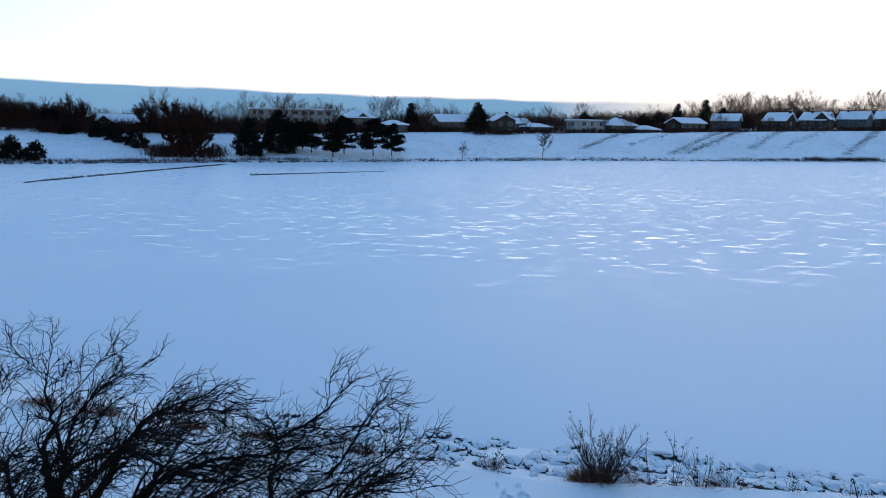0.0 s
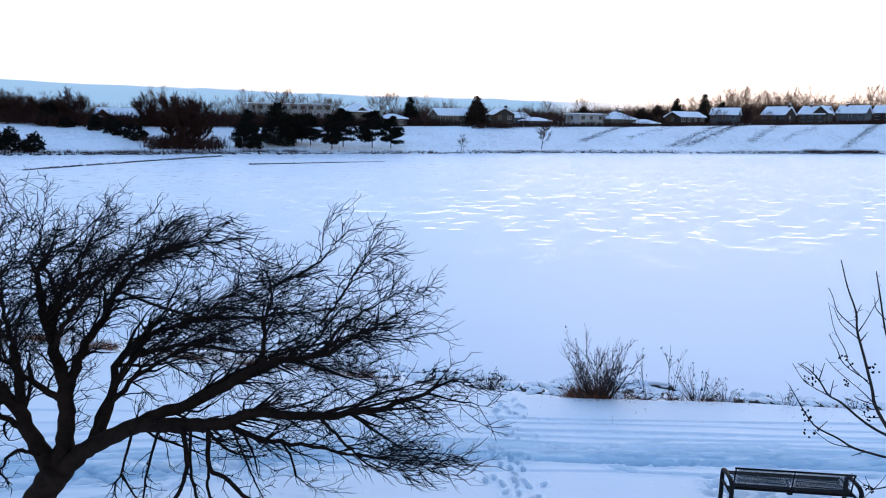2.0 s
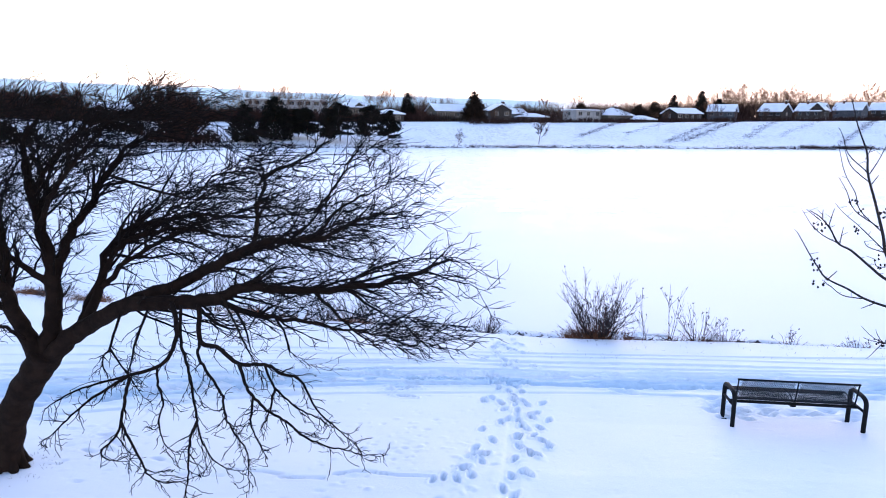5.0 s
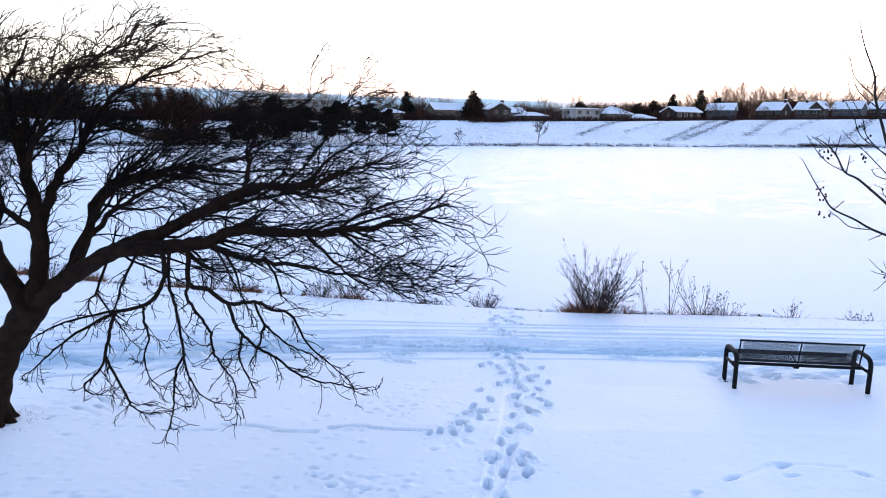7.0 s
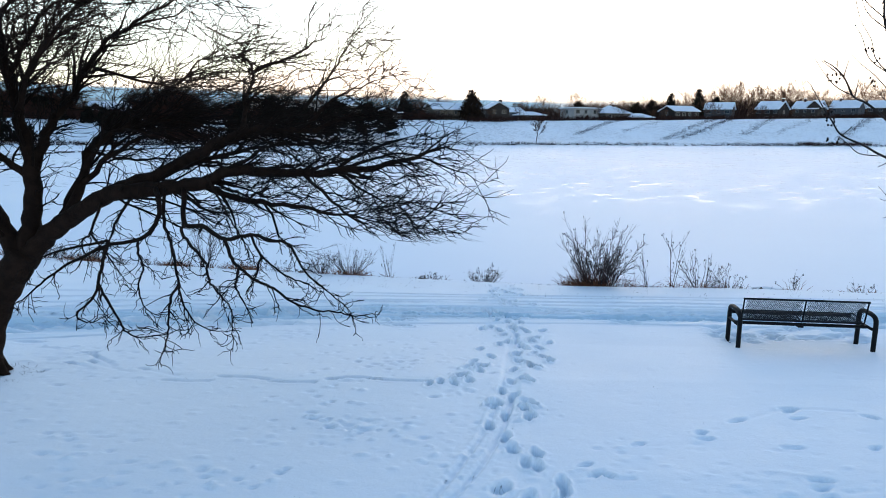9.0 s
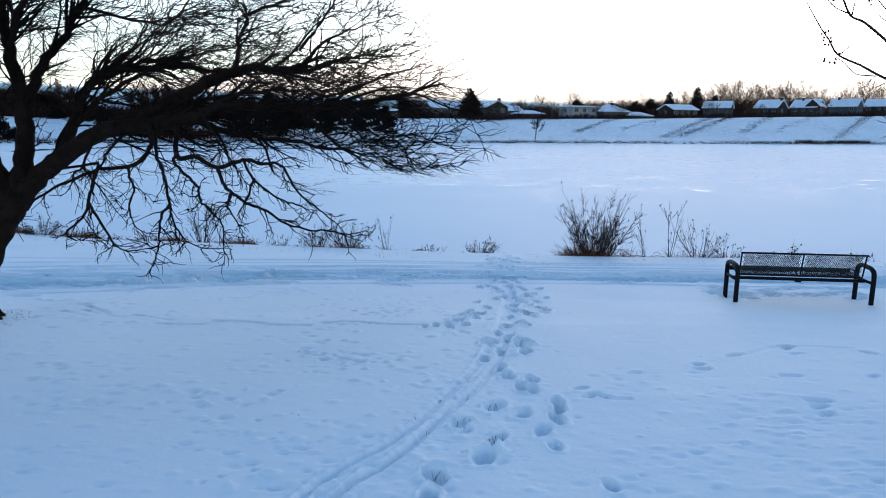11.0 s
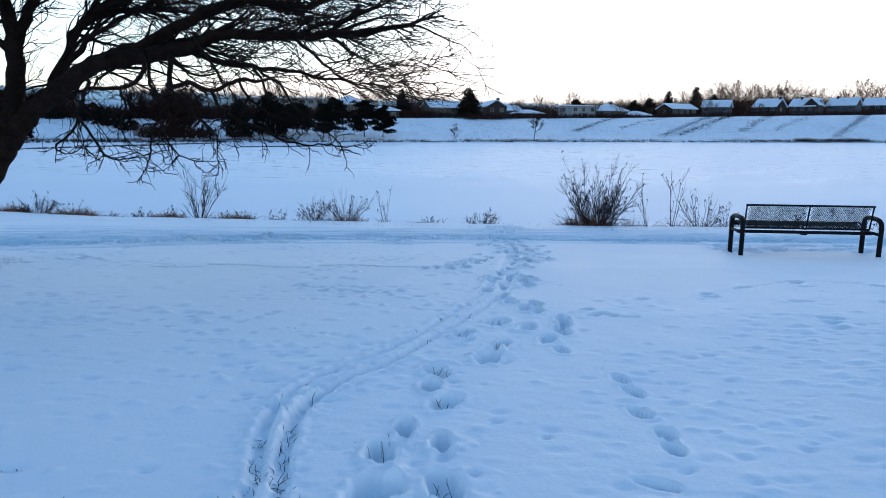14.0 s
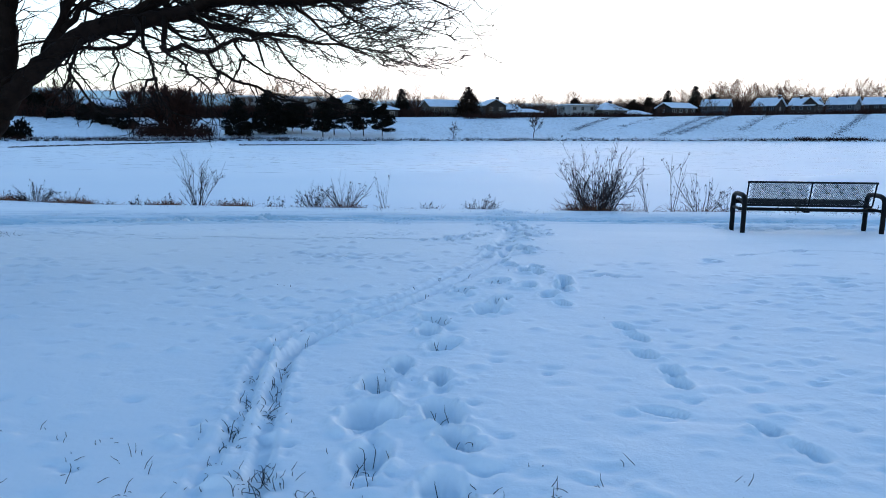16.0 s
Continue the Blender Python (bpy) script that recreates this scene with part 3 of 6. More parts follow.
# ---- bench ----
def lattice(s, u0, u1, v0, v1, surf, pitch_u, pitch_v, wide):
    """Expanded metal: two sets of slanting strands over a patch, laid on surf(u, v)."""
    k = pitch_v / pitch_u
    span, rise = u1 - u0, v1 - v0
    for sign in (1, -1):
        n = int((span + rise / k) / pitch_u) + 2
        for i in range(-1, n):
            c = u0 - rise / k + i * pitch_u if sign > 0 else u0 + i * pitch_u
            cut = []
            for j in range(9):
                v = v0 + rise * j / 8
                u = c + sign * (v - v0) / k
                cut.append((u, v))
            cut = [(u, v) for u, v in cut if u0 <= u <= u1]
            if len(cut) < 2:
                continue
            vs, fs = [], []
            for u, v in cut:
                p, nrm = surf(u, v)
                for du, dn in ((-wide, 0.0015), (wide, 0.0015), (wide, -0.0015), (-wide, -0.0015)):
                    q, _ = surf(u + du, v)
                    vs.append(tuple(q + nrm * dn))
            for j in range(len(cut) - 1):
                for a in range(4):
                    b = (a + 1) % 4
                    fs.append((j * 4 + a, j * 4 + b, j * 4 + 4 + b, j * 4 + 4 + a))
            s.add(vs, fs)


def build_bench():
    x0, y0 = 4.30, 10.014
    turn = math.degrees(math.atan2(-0.139, 1.914))
    bench = base("park_bench", (x0, y0, 0.015), "black metal park bench with perforated seat and back", "bench", turn=turn)
    L = 1.92
    # end frames: bent tube loops that are both legs and arm
    for k, x in enumerate((0.0, L)):
        s = Soup()
        loop = [(x, 0.0, -0.2), (x, 0.0, 0.2), (x, 0.0, 0.43), (x, 0.03, 0.51), (x, 0.12, 0.545), (x, 0.25, 0.55), (x, 0.38, 0.545), (x, 0.47, 0.51), (x, 0.50, 0.43), (x, 0.50, 0.2), (x, 0.50, -0.25)]
        line = curve_through(loop, 5)
        s.tube(line, [0.034] * len(line), 14)
        leg = part("leg", s, BLACK, bench, smooth=True)
        s = Soup()
        s.box((x - 0.055, 0.44, -0.075), (x + 0.055, 0.56, -0.062))
        part("foot_plate", s, BLACK, leg)
        s = Soup()
        inner = 1 if k == 0 else -1
        s.tube([(x, 0.0, 0.335), (x, 0.50, 0.335)], [0.022, 0.022], 10)
        s.tube([(x, 0.25, 0.335), (x + inner * 0.10, 0.25, 0.335)], [0.02, 0.02], 10)
        part("brace", s, BLACK, bench, smooth=True)

    # profile from the front roll of the seat round to the top of the back
    prof = curve_through([(0.61, 0.375), (0.595, 0.435), (0.50, 0.45), (0.35, 0.412), (0.24, 0.378), (0.185, 0.39), (0.165, 0.45), (0.135, 0.60), (0.105, 0.735)], 6)
    prof = [Vector((0, a, b)) for a, b in prof]
    run = [0.0]
    for a, b in zip(prof[:-1], prof[1:]):
        run.append(run[-1] + (b - a).length)

    def surf(u, v):
        v = min(max(v, 0), run[-1] - 1e-6)
        i = max(j for j in range(len(run) - 1) if run[j] <= v)
        f = (v - run[i]) / (run[i + 1] - run[i])
        p = prof[i].lerp(prof[i + 1], f)
        t = (prof[i + 1] - prof[i]).normalized()
        return Vector((u, p.y, p.z)), Vector((0, -t.z, t.y))

    a, b, mid = 0.075, L - 0.075, L / 2
    for name, lo, hi in (("back", 0.50, run[-1] - 0.02), ("seat", 0.03, 0.40)):
        for u0, u1 in ((a + 0.02, mid - 0.012), (mid + 0.012, b - 0.02)):
            s = Soup()
            lattice(s, u0, u1, lo, hi, surf, 0.030, 0.026, 0.0046)
            part(name + "_mesh", s, BLACKMESH, bench, "black coated expanded metal mesh")

    def strip(name, v0, v1, thick, label=""):
        s = Soup()
        n = 10
        vs, fs = [], []
        for i in range(n + 1):
            v = v0 + (v1 - v0) * i / n
            for u in (a, b):
                p, nrm = surf(u, v)
                vs += [tuple(p + nrm * thick), tuple(p - nrm * thick)]
        for i in range(n):
            o = i * 4
            fs += [(o, o + 2, o + 6, o + 4), (o + 1, o + 5, o + 7, o + 3), (o, o + 4, o + 5, o + 1), (o + 2, o + 3, o + 7, o + 6)]
        fs += [(0, 1, 3, 2), (n * 4, n * 4 + 2, n * 4 + 3, n * 4 + 1)]
        s.add(vs, fs)
        part(name, s, BLACK, bench)

    strip("seat_front_edge", 0.0, 0.115, 0.007)
    strip("lumbar_band", 0.40, 0.505, 0.006)
    for u, name in ((a, "side_rail"), (mid, "centre_rail"), (b, "side_rail")):
        s = Soup()
        pts = [surf(u, v)[0] for v in [run[-1] * i / 40 for i in range(41)]]
        s.tube(pts, [0.012] * 41, 8)
        part(name, s, BLACK, bench, smooth=True)
    s = Soup()
    p, _ = surf(0, run[-1])
    s.tube([(a - 0.015, p.y, p.z), (b + 0.015, p.y, p.z)], [0.016] * 2, 10)
    part("top_rail", s, BLACK, bench, smooth=True)
    s = Soup()
    s.tube([(0.0, 0.25, 0.325), (L, 0.25, 0.325)], [0.025] * 2, 12)
    part("seat_beam", s, BLACK, bench, smooth=True)
    s = Soup()
    s.box((mid - 0.04, 0.205, 0.285), (mid + 0.04, 0.295, 0.315))
    bevelled(part("beam_bracket", s, BLACK, bench), 0.006)


build_bench()


# ---- trees ----
def wander(rng, p, d, length, n, bendy, pull, pull_gain=1.0):
    """A crooked line from p along d, drawn towards pull as it goes."""
    pts = [Vector(p)]
    d = Vector(d).normalized()
    for i in range(n):
        d = (d + Vector((rng.gauss(0, bendy), rng.gauss(0, bendy), rng.gauss(0, bendy))) + Vector(pull) * (pull_gain * (i + 1) / n)).normalized()
        pts.append(pts[-1] + d * (length / n))
    return pts


def side_way(rng, t, angle):
    """A direction that leaves t by about the angle."""
    r = Vector((rng.gauss(0, 1), rng.gauss(0, 1), rng.gauss(0, 1)))
    r = (r - t * r.dot(t)).normalized()
    return (t * math.cos(angle) + r * math.sin(angle)).normalized()


BOUGHS = {
    "low_limb": ([(-4.95, 7.68, 1.62), (-4.62, 7.62, 1.98), (-4.24, 7.55, 2.21), (-3.74, 7.4, 2.47), (-3.01, 7.25, 2.56), (-2.63, 7.2, 2.62), (-2.3, 7.2, 2.74), (-1.57, 7.2, 2.74), (-0.7, 7.4, 2.83), (-0.05, 7.7, 3.02)], 0.112, 0.010),
    "upper_limb": ([(-3.95, 7.46, 2.40), (-3.45, 7.5, 2.60), (-2.73, 7.5, 2.94), (-2.28, 7.7, 3.17), (-1.74, 8.0, 3.16), (-1.25, 8.45, 3.36), (-0.72, 8.8, 3.44)], 0.078, 0.008),
    "rising_limb": ([(-2.36, 7.66, 3.12), (-2.42, 8.1, 3.51), (-2.48, 8.6, 3.89), (-2.70, 8.9, 4.15)], 0.026, 0.007),
    "rising_fork": ([(-2.48, 8.6, 3.88), (-2.01, 8.8, 4.12), (-1.67, 9.1, 4.36)], 0.018, 0.006),
    "mid_limb": ([(-2.66, 7.2, 2.62), (-2.35, 7.18, 2.50), (-1.9, 7.15, 2.42), (-1.22, 7.15, 2.33), (-0.74, 7.2, 2.24)], 0.038, 0.005),
    "main_stem": ([(-5.0, 7.7, 1.6), (-4.84, 7.7, 2.15), (-4.79, 7.7, 2.72), (-4.87, 7.7, 3.27), (-4.79, 7.45, 3.72), (-4.79, 7.4, 4.25), (-4.6, 7.5, 4.75)], 0.115, 0.008),
    "stem_fork": ([(-4.79, 7.7, 2.66), (-4.66, 7.9, 3.22), (-4.48, 8.1, 3.56), (-4.23, 8.2, 4.02), (-3.92, 8.3, 4.32), (-3.2, 8.5, 4.58)], 0.060, 0.007),
    "back_limb": ([(-4.46, 7.58, 2.05), (-4.38, 7.9, 2.45), (-4.41, 8.3, 2.94), (-4.13, 8.6, 3.18), (-3.68, 9.0, 3.30), (-2.95, 9.4, 3.24), (-1.8, 9.8, 3.32)], 0.058, 0.008),
    "left_limb": ([(-5.02, 7.68, 1.62), (-5.16, 7.6, 2.17), (-5.24, 7.4, 2.72), (-5.45, 7.2, 3.24), (-5.75, 7.0, 3.85), (-5.7, 6.9, 4.4)], 0.11, 0.008),
    "left_fork": ([(-5.24, 7.42, 2.68), (-5.7, 7.35, 3.0), (-6.3, 7.3, 3.25), (-7.0, 7.4, 3.6)], 0.042, 0.007),
    "left_hanging": ([(-5.12, 7.6, 1.95), (-4.98, 7.0, 2.3), (-4.88, 6.6, 2.3), (-4.7, 6.45, 2.2)], 0.022, 0.004),
    "left_hanging_fork": ([(-5.3, 7.4, 2.75), (-5.7, 7.1, 2.6), (-6.0, 6.8, 2.35), (-6.0, 6.6, 2.1)], 0.024, 0.004),
    "left_bough": ([(-4.79, 7.7, 2.6), (-5.08, 7.6, 2.86), (-5.5, 7.5, 3.28), (-5.95, 7.4, 3.6)], 0.044, 0.006),
    "left_riser": ([(-5.2, 7.48, 2.66), (-5.16, 7.4, 3.3), (-5.15, 7.3, 3.7), (-5.1, 7.2, 4.2)], 0.055, 0.007),
    "low_left_bough": ([(-5.15, 7.55, 2.3), (-5.5, 7.4, 2.55), (-6.0, 7.2, 2.75)], 0.04, 0.007),
    "second_back_limb": ([(-4.55, 7.75, 2.1), (-4.48, 7.9, 2.4), (-4.15, 8.0, 3.0), (-3.8, 8.0, 3.2), (-3.3, 8.0, 3.28), (-2.6, 8.05, 3.18), (-1.6, 8.2, 3.2)], 0.040, 0.006),
    "crown_limb": ([(-4.80, 7.45, 3.7), (-4.35, 7.2, 4.15), (-3.9, 7.0, 4.45), (-3.3, 7.0, 4.6)], 0.024, 0.006),
    "left_crown": ([(-5.42, 7.2, 3.2), (-5.2, 6.85, 3.8), (-4.9, 6.6, 4.3), (-4.4, 6.5, 4.6)], 0.028, 0.006),
    "outer_left": ([(-5.72, 7.0, 3.8), (-6.1, 6.7, 4.2), (-6.3, 6.5, 4.6)], 0.024, 0.006),
    "rear_stem": ([(-4.87, 7.7, 3.15), (-5.1, 8.2, 3.7), (-5.1, 8.7, 4.2), (-4.7, 9.1, 4.6)], 0.030, 0.006),
    "inner_limb": ([(-4.39, 7.95, 2.5), (-3.9, 8.0, 2.95), (-3.2, 8.2, 3.3), (-2.3, 8.6, 3.55)], 0.033, 0.006),
    "low_back_limb": ([(-3.4, 7.48, 2.6), (-2.9, 8.1, 2.85), (-2.2, 8.8, 3.0), (-1.3, 9.3, 3.05)], 0.035, 0.006),
    "outer_fan": ([(-1.74, 8.0, 3.16), (-1.5, 8.15, 3.45), (-1.2, 8.35, 3.68), (-0.85, 8.6, 3.82)], 0.020, 0.005),
    "crown_right": ([(-3.92, 8.3, 4.3), (-3.4, 8.0, 4.5), (-2.9, 7.8, 4.62), (-2.45, 7.7, 4.68)], 0.016, 0.005),
    "under_limb": ([(-1.57, 7.2, 2.74), (-1.3, 7.1, 2.52), (-0.98, 7.0, 2.28), (-0.66, 6.95, 2.14)], 0.018, 0.004),
    "rear_left": ([(-5.1, 8.2, 3.7), (-5.45, 8.6, 4.1), (-5.65, 8.8, 4.35), (-5.7, 8.95, 4.55)], 0.022, 0.006),
    "far_left": ([(-5.5, 7.5, 3.28), (-6.0, 8.0, 3.8), (-6.3, 8.5, 4.2)], 0.022, 0.006),
    "right_riser": ([(-1.8, 8.4, 3.45), (-1.54, 8.5, 3.79), (-1.36, 8.6, 4.1), (-1.15, 8.7, 4.4)], 0.016, 0.005),
    "inner_riser": ([(-4.3, 8.18, 3.9), (-3.23, 7.9, 3.67), (-2.85, 7.8, 3.92), (-2.49, 7.7, 4.06)], 0.014, 0.005),
    "top_limb": ([(-4.85, 7.6, 3.3), (-4.5, 7.3, 3.7), (-4.1, 7.1, 4.1), (-3.7, 7.15, 4.5), (-3.3, 7.3, 4.75)], 0.030, 0.006),
}
HANGING = {
    "drooping_limb": ([(-3.15, 7.2, 2.56), (-2.97, 6.87, 2.45), (-2.86, 6.57, 2.31), (-2.9, 6.3, 2.17), (-3.1, 6.06, 2.14), (-3.29, 5.85, 2.04), (-3.43, 5.68, 1.93), (-3.55, 5.56, 1.79), (-3.67, 5.5, 1.71)], 0.026, 0.003),
    "drooping_far_tip": ([(-3.01, 5.9, 2.21), (-3.33, 5.76, 2.15), (-3.55, 5.65, 2.06), (-3.66, 5.6, 1.98)], 0.010, 0.003),
    "drooping_fork": ([(-3.01, 5.9, 2.19), (-2.98, 5.73, 2.06), (-2.94, 5.57, 1.91), (-2.8, 5.43, 1.79), (-2.65, 5.31, 1.64), (-2.54, 5.21, 1.58), (-2.39, 5.14, 1.57), (-2.17, 5.1, 1.61)], 0.014, 0.003),
    "drooping_side": ([(-2.89, 6.2, 2.17), (-2.79, 5.99, 2.09), (-2.67, 5.81, 1.99), (-2.65, 5.66, 1.85), (-2.55, 5.55, 1.69), (-2.39, 5.5, 1.64)], 0.010, 0.003),
    "drooping_curl": ([(-2.96, 5.6, 1.9), (-2.99, 5.53, 1.77), (-3.1, 5.47, 1.65), (-2.97, 5.42, 1.6), (-2.78, 5.4, 1.68)], 0.010, 0.003),
    "hanging_limb": ([(-2.84, 7.2, 2.6), (-2.75, 6.93, 2.23), (-2.47, 6.67, 2.24), (-2.16, 6.44, 2.15), (-1.84, 6.22, 2.23), (-1.62, 6.04, 2.21), (-1.4, 5.88, 2.21), (-1.22, 5.74, 1.99), (-0.98, 5.65, 1.82), (-0.82, 5.6, 1.69)], 0.026, 0.003),
    "hanging_reach": ([(-2.15, 6.4, 2.16), (-2.04, 6.25, 2.02), (-1.92, 6.1, 1.95), (-1.75, 5.97, 1.87), (-1.53, 5.85, 1.81), (-1.35, 5.75, 1.72), (-1.13, 5.66, 1.68), (-0.92, 5.58, 1.68), (-0.76, 5.53, 1.66), (-0.61, 5.5, 1.7)], 0.015, 0.003),
    "hanging_tip": ([(-1.92, 6.1, 1.95), (-1.84, 5.77, 1.86), (-1.73, 5.52, 1.83), (-1.58, 5.4, 1.67)], 0.010, 0.003),
    "hanging_fork": ([(-1.83, 6.2, 2.24), (-1.69, 6.05, 2.06), (-1.45, 5.93, 1.92), (-1.22, 5.84, 1.85), (-1.08, 5.8, 1.79)], 0.010, 0.003),
    "hanging_spur": ([(-1.67, 6.0, 2.08), (-1.68, 5.8, 1.93), (-1.74, 5.7, 1.78)], 0.010, 0.003),
    "hanging_middle": ([(-2.7, 6.8, 2.26), (-2.59, 6.49, 2.19), (-2.36, 6.21, 2.08), (-2.16, 5.95, 1.99), (-2.06, 5.73, 1.9), (-1.93, 5.53, 1.87), (-1.76, 5.37, 1.76), (-1.71, 5.26, 1.66), (-1.69, 5.2, 1.44)], 0.014, 0.003),
    "inner_hanging": ([(-3.01, 7.1, 2.56), (-2.89, 6.77, 2.26), (-2.71, 6.47, 2.14), (-2.56, 6.2, 2.02), (-2.43, 5.96, 1.83), (-2.33, 5.75, 1.77), (-2.19, 5.58, 1.63), (-2.02, 5.46, 1.56), (-1.8, 5.4, 1.54)], 0.016, 0.003),
    "inner_tip": ([(-2.31, 5.7, 1.87), (-2.28, 5.44, 1.82), (-2.21, 5.23, 1.66), (-2.18, 5.08, 1.54), (-2.18, 5.0, 1.48)], 0.010, 0.003),
    "outer_hanging": ([(-2.51, 7.0, 2.7), (-2.28, 6.74, 2.46), (-2.1, 6.53, 2.28), (-1.94, 6.38, 2.13), (-1.84, 6.3, 2.01)], 0.010, 0.003),
    "near_hanging": ([(-3.8, 7.3, 2.38), (-3.77, 6.97, 2.1), (-3.72, 6.72, 2.05), (-3.59, 6.6, 1.81)], 0.014, 0.003),
    "near_hanging_fork": ([(-3.49, 7.3, 2.42), (-3.32, 6.68, 2.28), (-3.18, 6.22, 2.14), (-3.13, 6.0, 2.07)], 0.014, 0.003),
    "near_hanging_tip": ([(-3.73, 6.9, 2.12), (-3.47, 6.7, 1.94), (-3.24, 6.6, 1.69)], 0.010, 0.003),
}


def build_big_tree():
    rng = random.Random(11)
    at = Vector((-5.42, 7.80, 0.17))
    tree = base("shore_tree", at, "broad windswept bare tree leaning over the snowy lawn", "tree")

    def rel(pts):
        return [Vector(p) - at for p in pts]

    s = Soup()
    line = curve_through([(-5.64, 7.78, 0.0), (-5.63, 7.77, 0.25), (-5.55, 7.75, 0.7), (-5.36, 7.72, 1.15), (-5.1, 7.68, 1.52), (-4.95, 7.66, 1.78)], 5)
    rad = [0.24, 0.215, 0.195, 0.18, 0.175] + [0.175 + 0.012 * math.sin(i * 1.7) for i in range(len(line) - 5)]
    s.tube(rel(line), rad, 18)
    for a in range(7):        # root flare
        ang = a * 0.93
        c, d = math.cos(ang), math.sin(ang)
        s.tube(rel([(-5.61 + c * 0.13, 7.78 + d * 0.13, 0.42), (-5.63 + c * 0.19, 7.78 + d * 0.19, 0.24), (-5.64 + c * 0.34, 7.79 + d * 0.34, 0.10)]), [0.04, 0.06, 0.02], 7)
    part("trunk", s, BARK, tree, smooth=True)

    for name, (pts, r0, r1) in list(BOUGHS.items()) + list(HANGING.items()):
        line = [Vector(p) for p in curve_through(pts, 5)]
        n = len(line)
        for i in range(2, n):
            j = 0.012 if name in BOUGHS else 0.004
            line[i] += Vector((rng.gauss(0, j), rng.gauss(0, j), rng.gauss(0, j)))
        rad = [r0 * (1 - i / (n - 1)) ** (0.8 if name == "low_limb" else 1.0) + r1 for i in range(n)]
        s = Soup()
        s.tube([p - at for p in line], rad, 10 if r0 > 0.05 else 7)
        limb = part("branch", s, BARK, tree, smooth=True)
        tw = Soup()
        hang = name in HANGING or name in ("left_hanging", "left_hanging_fork")
        left = name in ("left_limb", "left_fork", "outer_left", "rear_left", "far_left")
        upright = name in ("right_riser", "main_stem", "stem_fork", "top_limb", "rising_limb", "rising_fork", "crown_limb", "left_crown", "outer_left", "rear_stem", "rear_left", "far_left") or left
        length = sum((b - a).length for a, b in zip(line[:-1], line[1:]))
        first = 0.14 if name not in ("low_limb", "left_limb", "back_limb") else 0.3
        dense = name in ("main_stem", "stem_fork", "left_limb", "left_fork", "top_limb", "crown_limb", "left_crown", "outer_left", "rear_stem")
        rising = name in ("right_riser", "rising_limb", "rising_fork", "outer_fan", "crown_right")
        count = int(length * (11 if hang else 3.4 if rising else 6.6 if dense else 6.0)) + 3
        strands = [(line, rad, first, count)]
        if not hang:
            for c in range(int(length * (2.0 if rising else 3.1 if dense else 2.9)) + 1):
                f = rng.uniform(max(first, 0.25), 0.95)
                i = min(int(f * (n - 1)), n - 2)
                t = (line[i + 1] - line[i]).normalized()
                d = side_way(rng, t, rng.uniform(0.3, 0.75)) + Vector((0.25 if not left else 0.0, 0, 0.12 if upright else 0.02))
                run = rng.uniform(0.7, 1.5) * (1.15 - 0.45 * f) * (0.65 if rising else 0.85 if dense else 1.0)
                long_line = wander(rng, line[i], d, run, 12, 0.12, Vector((0.14, 0.01, 0.05)) if not left else Vector((0, 0, 0.08)), 0.5)
                r1 = min(rad[i] * 0.6, rng.uniform(0.013, 0.030))
                lr = [max(r1 * (1 - j / 13), 0.0035) for j in range(13)]
                tw.tube([q - at for q in long_line], lr, 6, False)
                strands.append((long_line, lr, 0.12, int(run * 4.5) + 1))
        for line, rad, first, count, c in [(a, b, f0, k, c) for a, b, f0, k in strands for c in range(k)]:
            n = len(line)
            f = first + (1 - first) * (c + rng.random()) / count
            i = min(int(f * (n - 1)), n - 2)
            p = line[i].lerp(line[i + 1], f * (n - 1) - i)
            t = (line[i + 1] - line[i]).normalized()
            if hang:
                pull, d = Vector((0.06, -0.02, -0.12)), side_way(rng, t, rng.uniform(0.5, 1.0))
                d.z -= 0.25
                long = rng.uniform(0.07, 0.34) * (1.1 - 0.4 * f)
            else:
                d = side_way(rng, t, rng.uniform(0.45, 0.95))
                d += Vector((0.22 if not left else 0.0, 0, 0.22 if upright else 0.06))
                pull = (Vector((0.26, 0.02, 0.10)) if not left else Vector((0.10, 0, 0.10))) if upright else Vector((0.26, 0.03, 0.01))
                long = rng.uniform(0.35, 0.85) * (1.15 - 0.5 * f) * (0.7 if rising else 0.7 if dense else 0.85)
            second = wander(rng, p, d, long, 6, 0.2 if not hang else 0.27, pull, 0.65)
            rr = min(rad[i] * 0.6, 0.007 if hang else 0.018) * rng.uniform(0.7, 1.1)
            tw.tube([q - at for q in second], [max(rr * (1 - j / 6.8), 0.003 if hang else 0.0042) for j in range(7)], 5, False)
            for k in range(rng.randint(1, 3) if hang else rng.randint(2, 5)):
                g = rng.uniform(0.12, 1.0)
                j = min(int(g * 6), 5)
                q = second[j].lerp(second[j + 1], g * 6 - j)
                tt = (second[j + 1] - second[j]).normalized()
                d3 = side_way(rng, tt, rng.uniform(0.45, 1.1))
                d3 += Vector((0.05, 0, -0.08)) if hang else Vector((0.10 if not left else 0, 0, 0.08))
                l3 = rng.uniform(0.05, 0.16) if hang else rng.uniform(0.16, 0.46)
                third = wander(rng, q, d3, l3, 4, 0.26 if not hang else 0.34, pull, 0.55)
                tw.tube([a - at for a in third], [0.003, 0.0028, 0.0025, 0.002, 0.0015] if hang else [0.005, 0.0044, 0.0038, 0.003, 0.002], 4, False)
